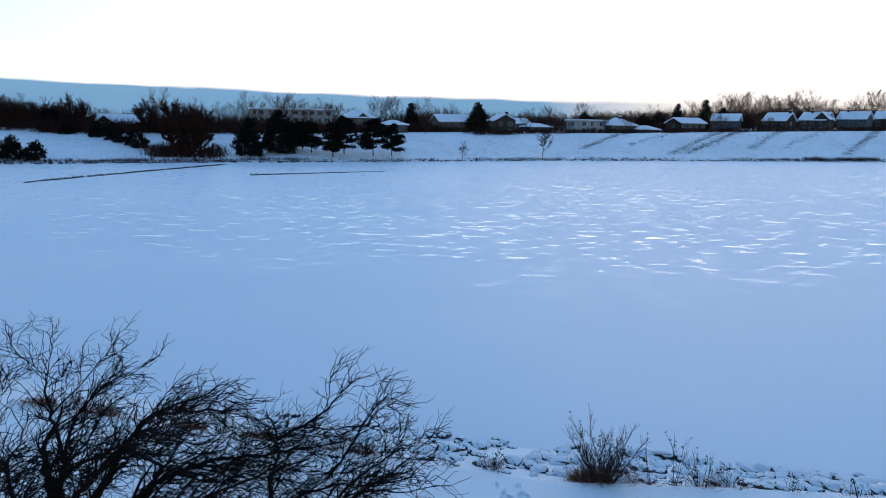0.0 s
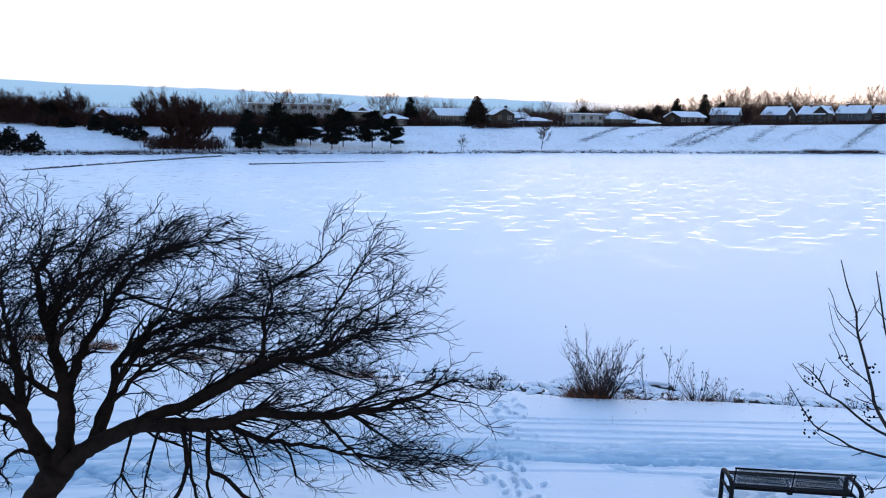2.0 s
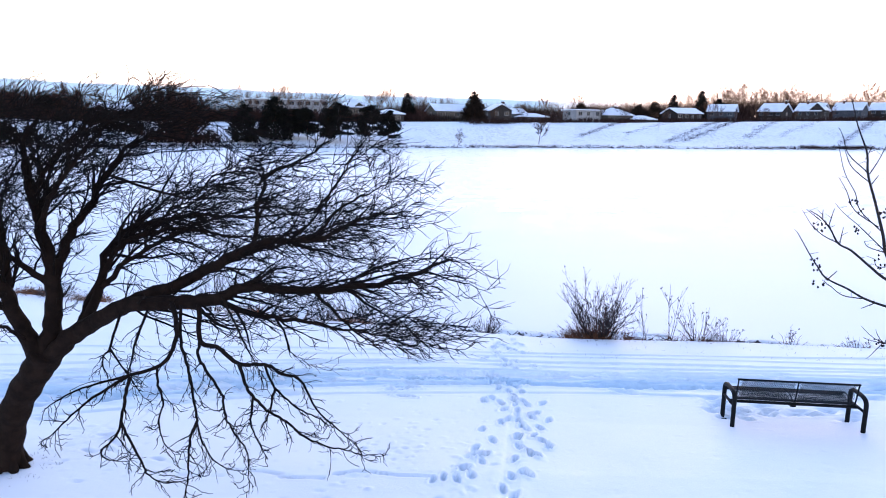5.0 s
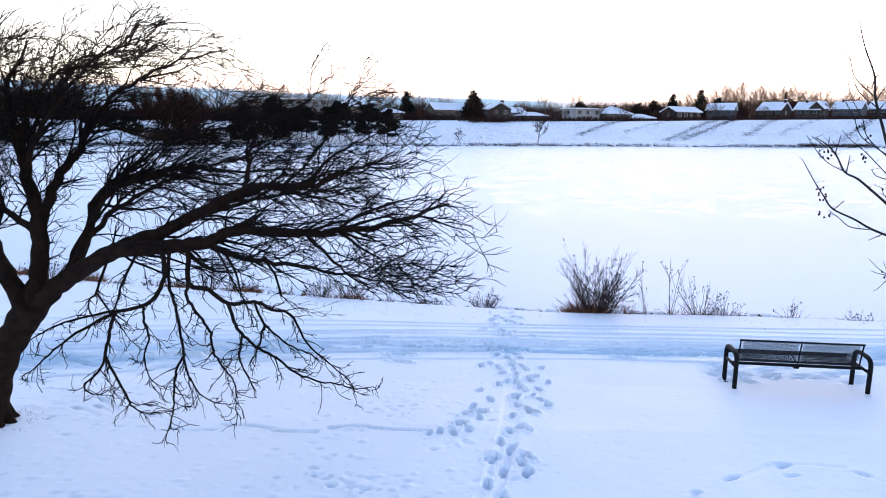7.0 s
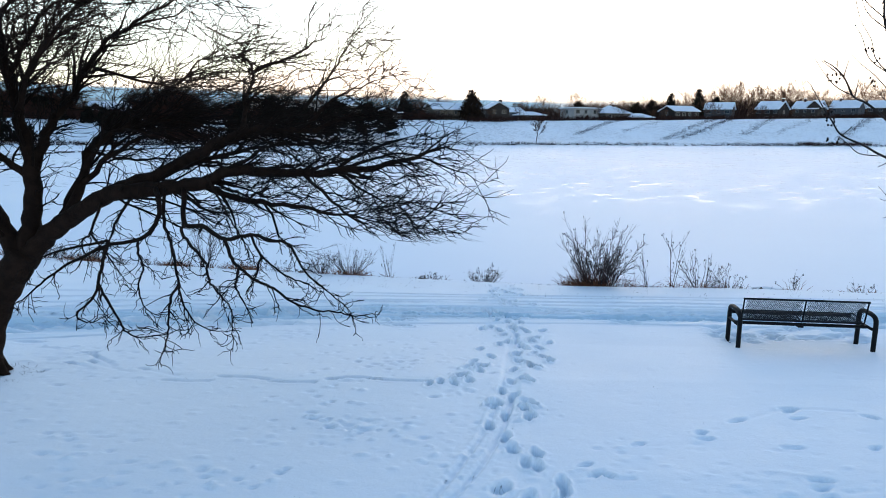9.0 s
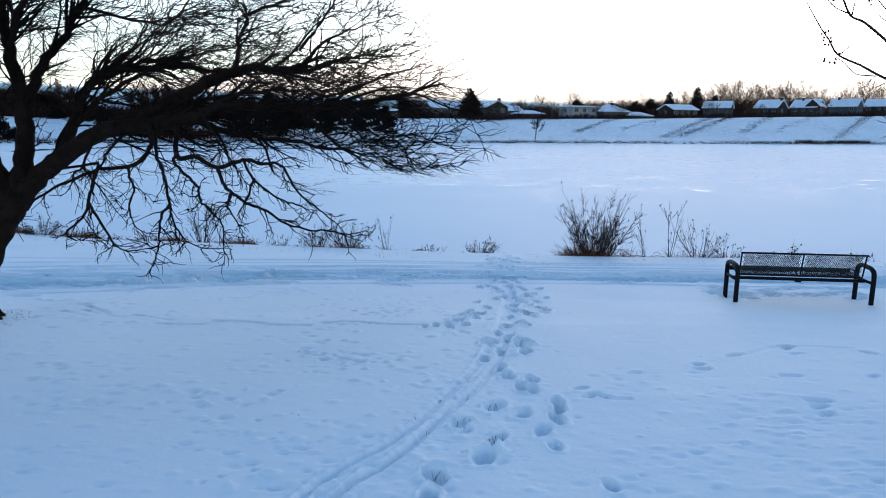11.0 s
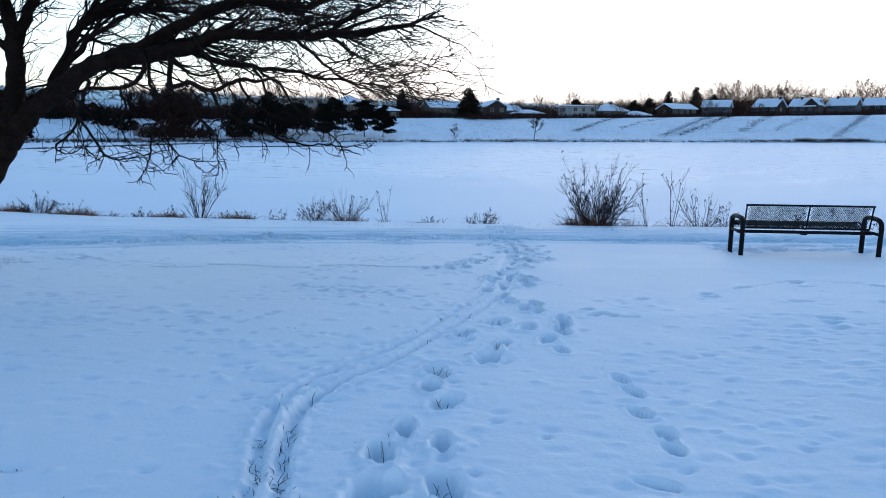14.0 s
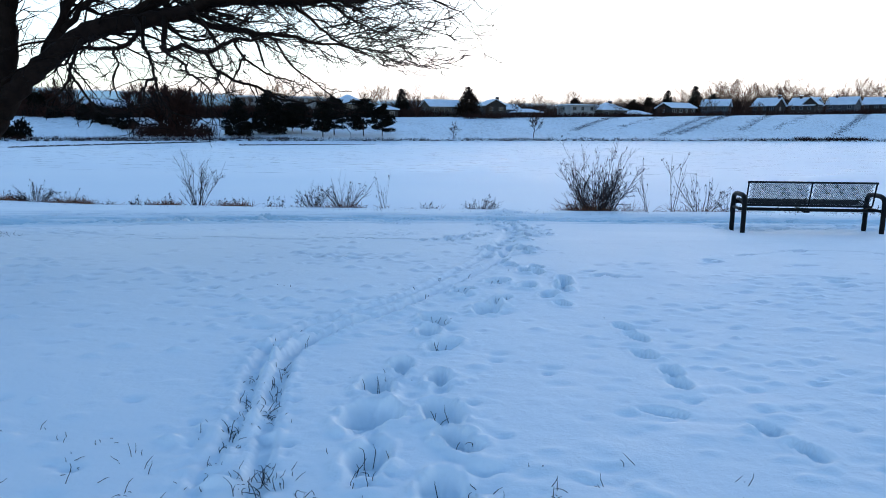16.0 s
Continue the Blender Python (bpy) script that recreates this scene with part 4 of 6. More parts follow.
                for m in range(0 if hang else rng.randint(0, 3)):
                    g2 = rng.uniform(0.2, 1.0)
                    j2 = min(int(g2 * 4), 3)
                    q2 = third[j2].lerp(third[j2 + 1], g2 * 4 - j2)
                    d4 = side_way(rng, (third[j2 + 1] - third[j2]).normalized(), rng.uniform(0.4, 0.9))
                    fourth = wander(rng, q2, d4, rng.uniform(0.06, 0.24), 2, 0.2, pull, 0.5)
                    tw.tube([a - at for a in fourth], [0.0032, 0.0028, 0.0016], 3, False)
        else:                 # the wind keeps the crown low and rounded
            top = 4.95 - at.z
            tw.v = [(x, y, z if z < top else top + (z - top) * 0.6) for x, y, z in tw.v]
        if not hang:          # nothing but the hanging boughs reaches below the low limb
            low = 2.1 - at.z
            tw.v = [(x, y, z if z > low else low + (z - low) * 0.3) for x, y, z in tw.v]
        if hang:              # their tips curl up well above the snow
            low = 1.2 - at.z
            tw.v = [(x, y, z if z > low else low + (z - low) * 0.25) for x, y, z in tw.v]
        part("twig_spray", tw, TWIG, limb, "fine dark bare twigs", kind="stuff")


build_big_tree()


def build_young_tree():
    """Its trunk stands beside the way; only the outer boughs come into view."""
    rng = random.Random(23)
    x, y = 5.35, 6.35
    at = Vector((x, y, land_at(x, y) - 0.05))
    tree = base("young_tree", at, "slender bare young tree with budded upward twigs", "tree")
    s = Soup()
    trunk = [Vector(p) for p in curve_through([(5.35, 6.35, at.z), (5.33, 6.34, 1.2), (5.25, 6.33, 2.4), (5.22, 6.33, 3.6), (5.2, 6.35, 4.8), (5.25, 6.35, 5.6)], 5)]
    s.tube([p - at for p in trunk], [0.075 * (1 - i / len(trunk)) ** 0.7 + 0.008 for i in range(len(trunk))], 10)
    part("trunk", s, BARK, tree, smooth=True)
    def flat(*pts):
        return [(px, 6.2 + 0.03 * math.sin(i * 2.1), pz) for i, (px, pz) in enumerate(pts)]

    boughs = [([(5.3, 6.33, 1.7), (4.75, 6.26, 2.35)] + flat((4.1, 3.21), (3.96, 3.45), (3.88, 3.63), (3.79, 3.92), (3.71, 4.17), (3.65, 4.36), (3.56, 4.59), (3.49, 4.83)), 0.021),
              ([(5.28, 6.33, 2.2), (4.75, 6.25, 2.75)] + flat((4.3, 3.05), (4.01, 3.19), (3.8, 3.33), (3.63, 3.47), (3.52, 3.53), (3.4, 3.68), (3.31, 3.78), (3.23, 3.83)), 0.017),
              ([(5.29, 6.33, 2.4), (4.8, 6.2, 2.75)] + flat((4.32, 2.88), (4.04, 2.94), (3.78, 3.03), (3.64, 3.11), (3.45, 3.2), (3.33, 3.32), (3.26, 3.43), (3.14, 3.63)), 0.015),
              ([(5.3, 6.33, 2.3), (4.8, 6.25, 2.55)] + flat((4.35, 2.66), (4.09, 2.59), (3.98, 2.61)), 0.010),
              ([(5.24, 6.33, 2.6), (4.75, 6.3, 3.1), (4.3, 6.3, 3.6), (4.05, 6.3, 4.05), (3.92, 6.3, 4.5), (3.86, 6.3, 4.72)], 0.016),
              ([(5.23, 6.33, 3.2), (4.85, 6.3, 3.8), (4.6, 6.3, 4.3), (4.35, 6.3, 5.0), (4.2, 6.3, 5.5)], 0.018),
              ([(5.22, 6.34, 3.8), (5.5, 6.5, 4.4), (5.7, 6.6, 5.2)], 0.016), ([(5.3, 6.34, 2.0), (5.9, 6.5, 2.7), (6.3, 6.6, 3.6)], 0.018), ([(5.25, 6.34, 2.6), (5.3, 7.0, 3.3), (5.3, 7.3, 4.2)], 0.016)]
    shoots = [[flat((3.71, 4.17), (3.52, 4.34), (3.43, 4.49), (3.4, 4.57)), flat((3.71, 4.17), (3.79, 4.29), (3.84, 4.5)), flat((3.74, 4.08), (3.56, 4.23), (3.45, 4.39)),
               flat((3.87, 3.66), (3.68, 3.84), (3.59, 4.0), (3.49, 4.18), (3.42, 4.43)), flat((3.85, 3.69), (3.63, 3.84), (3.51, 4.02), (3.44, 4.14)), flat((3.74, 4.08), (3.81, 4.16)),
               flat((3.98, 3.43), (3.82, 3.58), (3.65, 3.71), (3.53, 3.81), (3.45, 3.9)), flat((3.66, 4.3), (3.72, 4.42)), flat((3.96, 3.45), (3.8, 3.5), (3.72, 3.56)), flat((4.02, 3.33), (3.9, 3.32), (3.83, 3.4))],
              [flat((3.52, 3.53), (3.38, 3.6), (3.24, 3.7), (3.14, 3.85)), flat((3.52, 3.53), (3.55, 3.68)), flat((3.4, 3.68), (3.45, 3.85)), flat((3.34, 3.75), (3.35, 3.84)), flat((3.33, 3.74), (3.2, 3.84))],
              [flat((3.78, 3.02), (3.62, 3.04), (3.48, 3.13), (3.4, 3.19)), flat((3.45, 3.2), (3.54, 3.27)), flat((3.9, 2.98), (3.8, 2.92))], [], [flat((3.98, 4.25), (3.86, 4.38), (3.8, 4.5))], [], [], [], []]
    clusters = [[(3.6, 3.91), (3.7, 3.83), (3.86, 3.82), (3.89, 3.77), (3.89, 3.39), (3.88, 3.32), (3.66, 3.64)], [(3.38, 3.69), (3.31, 3.69), (3.33, 3.66)], [(3.35, 3.3), (3.35, 3.13), (3.41, 3.13), (3.3, 3.36)], [(3.98, 2.61), (4.02, 2.58)],
                [], [], [], [], []]
    for (pts, r), small, knots in zip(boughs, shoots, clusters):
        line = [Vector(p) for p in curve_through(pts, 4)]
        n = len(line)
        rad = [r * (1 - i / n) ** 0.8 * 0.8 + 0.0028 for i in range(n)]
        s = Soup()
        s.tube([p - at for p in line], rad, 7)
        bough = part("branch", s, TWIG_RIGHT, tree, smooth=True)
        tw, buds = Soup(), Soup()
        for shoot in small:
            curve = [Vector(p) - at for p in curve_through(shoot, 4)]
            tw.tube(curve, [0.0055 - 0.0033 * i / len(curve) for i in range(len(curve))], 5, False)
            for q in curve[2::3]:
                tip = q + Vector((rng.gauss(0, 0.03), rng.gauss(0, 0.03), rng.uniform(0.01, 0.04)))
                tw.tube([q, tip], [0.0024, 0.0014], 4, False)
        if not small:         # the boughs out of sight of the lawn carry plain shoots
            for c in range(n // 2):
                i = rng.randint(n // 3, n - 2)
                t = (line[i + 1] - line[i]).normalized()
                sec = wander(rng, line[i], side_way(rng, t, rng.uniform(0.4, 0.8)), rng.uniform(0.15, 0.4), 5, 0.07, Vector((0, 0, 0.35)), 0.5)
                tw.tube([q - at for q in sec], [0.0042, 0.0038, 0.0034, 0.003, 0.0025, 0.002], 5, False)
        for q in line[n // 3::2]:
            tip = q - at + Vector((rng.gauss(0, 0.03), rng.gauss(0, 0.02), rng.uniform(0.0, 0.03)))
            tw.tube([q - at, tip], [0.0026, 0.0014], 4, False)
        for kx, kz in knots:
            for _ in range(rng.randint(3, 6)):
                w = Vector((kx + rng.gauss(0, 0.022), 6.2 + rng.gauss(0, 0.02), kz + rng.gauss(0, 0.018))) - at
                buds.tube([w, w + Vector((rng.gauss(0, 0.005), 0, 0.010)), w + Vector((0, 0, 0.022))], [0.003, 0.011, 0.003], 6, True)
        if tw.n:
            part("twig_spray", tw, TWIG_RIGHT, bough, kind="stuff")
        if buds.n:
            part("bud_cluster", buds, TWIG, bough, "small dark clustered berries", kind="stuff")


build_young_tree()


# ---- the near shore: bushes, stems, tufts, stones ----
def shrub(name, x, y, h, spread, n, label, stem, seeds=0.0, straw=0, lean=0.0, red=0.0, seed=1, category="shrub", fork=3, wild=0.0):
    rng = random.Random(seed)
    z = land_at(x, y)
    ob = base(name, (x, y, z), label, category)
    s, hd, low = Soup(), Soup(), Soup()
    for i in range(n):
        a = rng.uniform(0, 2 * math.pi)
        r = spread * 0.18 * math.sqrt(rng.random())
        p = Vector((r * math.cos(a), r * math.sin(a), -0.06))
        out = rng.random() ** 0.7 * spread / h
        d = Vector((math.cos(a) * out + lean, math.sin(a) * out, 1.0))
        long = h * rng.uniform(0.55, 1.05) * (1.0 - 0.12 * out)
        if wild:
            long *= rng.choice((0.55, 0.75, 0.9, 1.0, 1.0))
        line = wander(rng, p, d, long, 6, 0.065 + wild, Vector((0, 0, 0.06 + wild)), 0.5)
        r0 = 0.0058 * h ** 0.5 * rng.uniform(0.7, 1.3)
        (low if rng.random() < red else s).tube(line, [r0 * (1 - j / 8) for j in range(7)], 4, False)
        for k in range(fork):
            j = rng.randint(2, 5)
            t = (line[j + 1] - line[j]).normalized()
            tw = wander(rng, line[j], side_way(rng, t, rng.uniform(0.25, 0.6) + wild * 2), long * rng.uniform(0.12, 0.34), 3, 0.08 + wild, Vector((0, 0, 0.15)), 0.5)
            s.tube(tw, [r0 * 0.55, r0 * 0.5, r0 * 0.42, r0 * 0.3], 3, False)
            for m in range(2 if wild else 0):
                side = wander(rng, tw[rng.randint(1, 2)], side_way(rng, (tw[3] - tw[0]).normalized(), 0.6), long * rng.uniform(0.05, 0.13), 2, 0.1, Vector((0, 0, 0.2)), 0.5)
                s.tube(side, [r0 * 0.36, r0 * 0.32, r0 * 0.2], 3, False)
            if rng.random() < seeds:
                for q in range(3):
                    w = tw[-1] + Vector((rng.gauss(0, 0.014), rng.gauss(0, 0.014), rng.gauss(0, 0.014)))
                    hd.tube([w, w + Vector((rng.gauss(0, 0.008), rng.gauss(0, 0.008), 0.016)), w + Vector((0, 0, 0.034))], [0.003, 0.011, 0.003], 4, False)
    if s.n:
        part("stem_clump", s, stem, ob, kind="stuff")
    if low.n:
        part("red_stem_clump", low, STEM_RED, ob, "rust-red lower stems", kind="stuff")
    if hd.n:
        part("seed_head_spray", hd, SEED, ob, "brown dried seed heads", kind="stuff")
    if straw:
        b = Soup()
        for i in range(straw):
            a, r = rng.uniform(0, 6.28), spread * 0.45 * math.sqrt(rng.random())
            p = Vector((r * math.cos(a) * 1.3, r * math.sin(a), -0.05))
            d = Vector((rng.gauss(0, 0.5), rng.gauss(0, 0.5), rng.uniform(0.4, 1.0)))
            line = wander(rng, p, d, rng.uniform(0.12, 0.34) * (0.85 + 0.3 * h), 3, 0.15, Vector((rng.gauss(0, 0.3), rng.gauss(0, 0.3), -0.35)), 0.8)
            b.tube(line, [0.005, 0.0045, 0.0035, 0.0015], 3, False)
        part("dead_grass", b, STRAW, ob, "rust-brown matted dead grass", kind="stuff")
    return ob


shrub("bush", 3.36, 15.75, 1.75, 1.45, 84, "rust-stemmed bare bush with dry seed heads on the shore", STEM, 0.3, 650, -0.06, 0.3, 31, "bush", 6, 0.04)
shrub("bush", 2.98, 15.6, 0.66, 0.95, 60, "low rust-red bush at the snowy bank's edge", STEM_RED, 0.0, 420, -0.1, 0.5, 32, "bush", 4)
shrub("weed_stalks", 4.43, 15.5, 1.25, 0.3, 4, "tall dry weed stalks on the snowy bank", STEM, 0.5, 30, 0.0, 0, 33, "weeds")
shrub("weed_stalks", 4.98, 15.5, 1.35, 0.2, 4, "tall dry weed stalks on the snowy bank", STEM, 0.5, 30, 0.0, 0, 34, "weeds")
shrub("weed_stalks", 5.63, 15.5, 1.0, 0.9, 26, "loose clump of dry weeds with dark seed heads", STEM, 0.45, 90, 0.0, 0, 35, "weeds")
shrub("weed_stalks", 6.30, 15.48, 0.58, 0.8, 18, "loose clump of dry weeds on the snowy bank", STEM, 0.3, 60, 0.1, 0, 36, "weeds")
shrub("weed_stalks", 7.67, 15.4, 0.60, 0.5, 9, "thin dry weed stalks on the snowy bank", STEM, 0.3, 20, 0.0, 0, 37, "weeds")
shrub("weed_stalks", 9.17, 15.3, 0.45, 0.6, 10, "thin dry weed stalks on the snowy bank", STEM, 0.2, 30, 0.0, 0, 38, "weeds")
shrub("shrub", 0.66, 16.4, 0.62, 0.85, 66, "low grey domed twiggy shrub on the snowy shore", STEM, 0.1, 10, 0.0, 0, 39, "shrub", 5)
shrub("shrub", -0.59, 16.25, 0.32, 0.6, 22, "low grey twiggy shrub on the snowy shore", STEM, 0.1, 20, 0.0, 0, 40, "shrub", 4)
shrub("weed_stalks", -1.67, 16.55, 0.90, 0.28, 6, "thin dry weed stalks on the snowy shore", STEM, 0.2, 20, -0.06, 0, 41, "weeds")
shrub("shrub", -2.69, 16.85, 0.95, 0.9, 44, "bare shrub over rust-brown grass on the shore", STEM, 0.15, 260, 0.0, 0.2, 42, "shrub", 3)
shrub("shrub", -3.5, 17.05, 0.72, 0.9, 52, "grey bare shrub on the snowy shore", STEM, 0.2, 40, 0.0, 0.05, 43, "shrub", 4)
shrub("weed_stalks", -4.53, 17.35, 0.45, 0.5, 14, "thin dry weed stalks on the snowy shore", STEM, 0.2, 50, 0.0, 0, 44, "weeds")
shrub("grass_tuft", -5.75, 17.7, 0.42, 0.85, 14, "rust-brown tuft of dead shore grass", STEM, 0.2, 620, 0.0, 0.1, 45, "grass tuft")
shrub("sapling", -6.8, 17.95, 1.75, 0.85, 22, "many-stemmed bare sapling on the snowy shore", STEM, 0.0, 40, 0.0, 0, 46, "sapling", 5, 0.04)
shrub("grass_tuft", -7.8, 18.25, 0.45, 0.7, 20, "tuft of dead brown shore grass", STEM, 0.2, 420, 0.0, 0.1, 47, "grass tuft")
shrub("shrub", -8.6, 18.45, 0.36, 0.85, 46, "low grey bare shrub on the snowy shore", STEM, 0.1, 40, 0.0, 0, 48, "shrub", 4)
shrub("shrub", -9.8, 18.8, 0.24, 0.9, 40, "low dark bare shrub on the snowy shore", STEM, 0.1, 70, 0.0, 0, 53, "shrub", 4)
shrub("grass_tuft", -10.95, 19.1, 0.5, 1.1, 34, "rust-brown tuft of dead shore grass", STEM, 0.2, 600, 0.0, 0.2, 49, "grass tuft", 4)
shrub("shrub", -12.1, 19.4, 0.72, 1.3, 74, "low grey bare shrub on the snowy shore", STEM, 0.15, 30, 0.0, 0, 50, "shrub", 5)
shrub("grass_tuft", -13.2, 19.7, 0.42, 1.0, 16, "rust-brown tuft of dead shore grass", STEM, 0.1, 640, 0.0, 0.2, 51, "grass tuft")


def rock_mesh(seed, rough=0.25):
    rng = random.Random(seed)
    bm = bmesh.new()
    bmesh.ops.create_icosphere(bm, subdivisions=2, radius=1.0)
    off = Vector((rng.uniform(0, 50), rng.uniform(0, 50), rng.uniform(0, 50)))
    for v in bm.verts:
        n = noise.noise(v.co * 1.1 + off)
        v.co *= 1.0 + rough * 1.6 * n
        for ax, lim in ((0, 0.82), (1, 0.85), (2, 0.7)):
            if abs(v.co[ax]) > lim:
                v.co[ax] = math.copysign(lim + (abs(v.co[ax]) - lim) * 0.25, v.co[ax])
    me = bpy.data.meshes.new("stone")
    bm.to_mesh(me)
    bm.free()
    me.materials.append(STONE)
    return me


def cap_mesh(seed):
    """A cushion of snow that fits over a stone of radius 1."""
    rng = random.Random(seed)
    bm = bmesh.new()
    bmesh.ops.create_uvsphere(bm, u_segments=10, v_segments=6, radius=1.0)
    off = Vector((rng.uniform(0, 50), rng.uniform(0, 50), 0))
    for v in bm.verts:
        k = 1.02 + 0.5 * noise.noise(v.co * 1.3 + off)
        v.co = Vector((v.co.x * 0.93 * k, v.co.y * 0.93 * k, 0.46 + 0.30 * v.co.z if v.co.z > -0.1 else 0.42 + 0.25 * v.co.z))
    me = bpy.data.meshes.new("snow_cap")
    bm.to_mesh(me)
    bm.free()
    me.materials.append(CAP)
    me.polygons.foreach_set("use_smooth", np.ones(len(me.polygons), dtype=bool))
    return me


def build_riprap():
    rng = random.Random(77)
    rocks, caps = [rock_mesh(i) for i in range(7)], [cap_mesh(i) for i in range(4)]
    far_x, far_f = [], []
    n = 0
    for i in range(520):
        x = rng.uniform(-6.5, 13.5) if i > 160 else rng.uniform(2, 12)
        b, e = float(brow(x)), float(near_edge(x))
        f = rng.uniform(0.08, 1.02)
        y = b + (e - b) * f + 0.1
        r = rng.choice((0.10, 0.13, 0.16, 0.2, 0.27)) * rng.uniform(0.8, 1.2)
        if 1.3 < x < 2.6 and rng.random() < 0.5:
            continue
        z = max(land_at(x, y), LAKE) - r * 0.12
        me = rng.choice(rocks)
        place = pose(x, y, z, rng.uniform(-20, 20), rng.uniform(-20, 20), rng.uniform(0, 360)) @ Matrix.Diagonal((r * rng.uniform(1.0, 1.4), r, r * rng.uniform(0.65, 0.9), 1))
        if not 0.5 < x < 11.5 or n >= 290:      # farther along the shore
            o = len(far_x)
            far_x += [place @ v.co for v in me.vertices]
            far_f += [[o + a for a in p.vertices] for p in me.polygons]
            continue
        ob = new("stone", me)
        ob.matrix_basis = place
        tagged(ob, "brown riprap stone half buried in snow", "stone", "riprap along the shore")
        if rng.random() < 0.8:
            c = new("snow_cap", rng.choice(caps))
            c.parent = ob
            c.matrix_basis = Matrix.Translation((rng.uniform(-0.1, 0.1), rng.uniform(-0.15, 0.25), 0.0))
            ob["label"] = "riprap stone with a cap of snow"
        n += 1
    me = bpy.data.meshes.new("riprap")
    me.from_pydata([tuple(v) for v in far_x], [], far_f)
    me.materials.append(STONE)
    tagged(new("riprap", me), "heap of brown shore stones half buried in snow", "riprap", kind="stuff")


build_riprap()


def build_lawn_grass():
    """Blades that stick out of the snow in ruts and prints and at the near edge of the lawn."""
    rng = random.Random(5)
    s = Soup()

    def clump(x, y, n, h, w):
        for _ in range(n):
            px, py = x + rng.gauss(0, w), y + rng.gauss(0, w)
            p = Vector((px, py, land_at(px, py) - 0.07))
            d = Vector((rng.gauss(0, 0.35), rng.gauss(0, 0.35), 1))
            stub = p + d.normalized() * 0.065
            line = [p] + wander(rng, stub, d + Vector((rng.gauss(0, 0.5), rng.gauss(0, 0.5), 0)), h * rng.uniform(0.4, 1.3), 4, 0.2, Vector((rng.gauss(0, 0.35), rng.gauss(0, 0.35), -0.2)), 0.6)
            s.tube(line, [0.0017, 0.0016, 0.0015, 0.0013, 0.001, 0.0006], 3, False)

    for a in (RUT_A, RUT_B):
        for x, y in curve_through(a, 4):
            if y < 3.2 and rng.random() < 0.75:
                clump(x, y, rng.randint(3, 8), 0.032, 0.035)
            elif y < 5.4 and rng.random() < 0.2:
                clump(x, y, rng.randint(1, 3), 0.03, 0.03)
    for x, y, size, way in PRINTS:
        if rng.random() < 0.65:
            clump(x + rng.gauss(0, 0.03), y, rng.randint(3, 8), 0.030, 0.05)
    for _ in range(5):        # matted blades where the outer rut runs out
        clump(rng.gauss(-0.67, 0.04), rng.uniform(2.3, 2.75), rng.randint(7, 12), 0.05, 0.035)
        clump(rng.gauss(-0.46, 0.04), rng.uniform(1.85, 2.15), rng.randint(7, 12), 0.06, 0.035)
    for _ in range(34):
        clump(rng.uniform(-1.7, -0.6), rng.uniform(1.85, 2.45), rng.randint(1, 3), 0.05, 0.02)
    for _ in range(26):
        clump(rng.uniform(-0.5, 1.2), rng.uniform(1.75, 2.2), rng.randint(1, 3), 0.05, 0.02)
    for _ in range(26):
        clump(rng.uniform(-4, 5), rng.uniform(2.5, 8.5), rng.randint(1, 3), 0.018, 0.03)
    for _ in range(330):      # short stubble on the shore-side brow
        x = rng.uniform(-13, 12)
        clump(x, float(brow(x)) - rng.uniform(-0.5, 1.5) ** 2 * 0.8 + 0.1, rng.randint(1, 5), 0.07, 0.1)
    for _ in range(60):       # bare patch round the foot of the tree
        a = rng.uniform(0, 6.28)
        clump(-5.5 + math.cos(a) * rng.uniform(0.25, 0.5), 7.75 + math.sin(a) * rng.uniform(0.25, 0.5), 3, 0.04, 0.04)
    ob = part("grass_blades", s, STEM, None, "thin dead grass blades poking through snow", kind="stuff")
    ob["category"] = "grass"


build_lawn_grass()


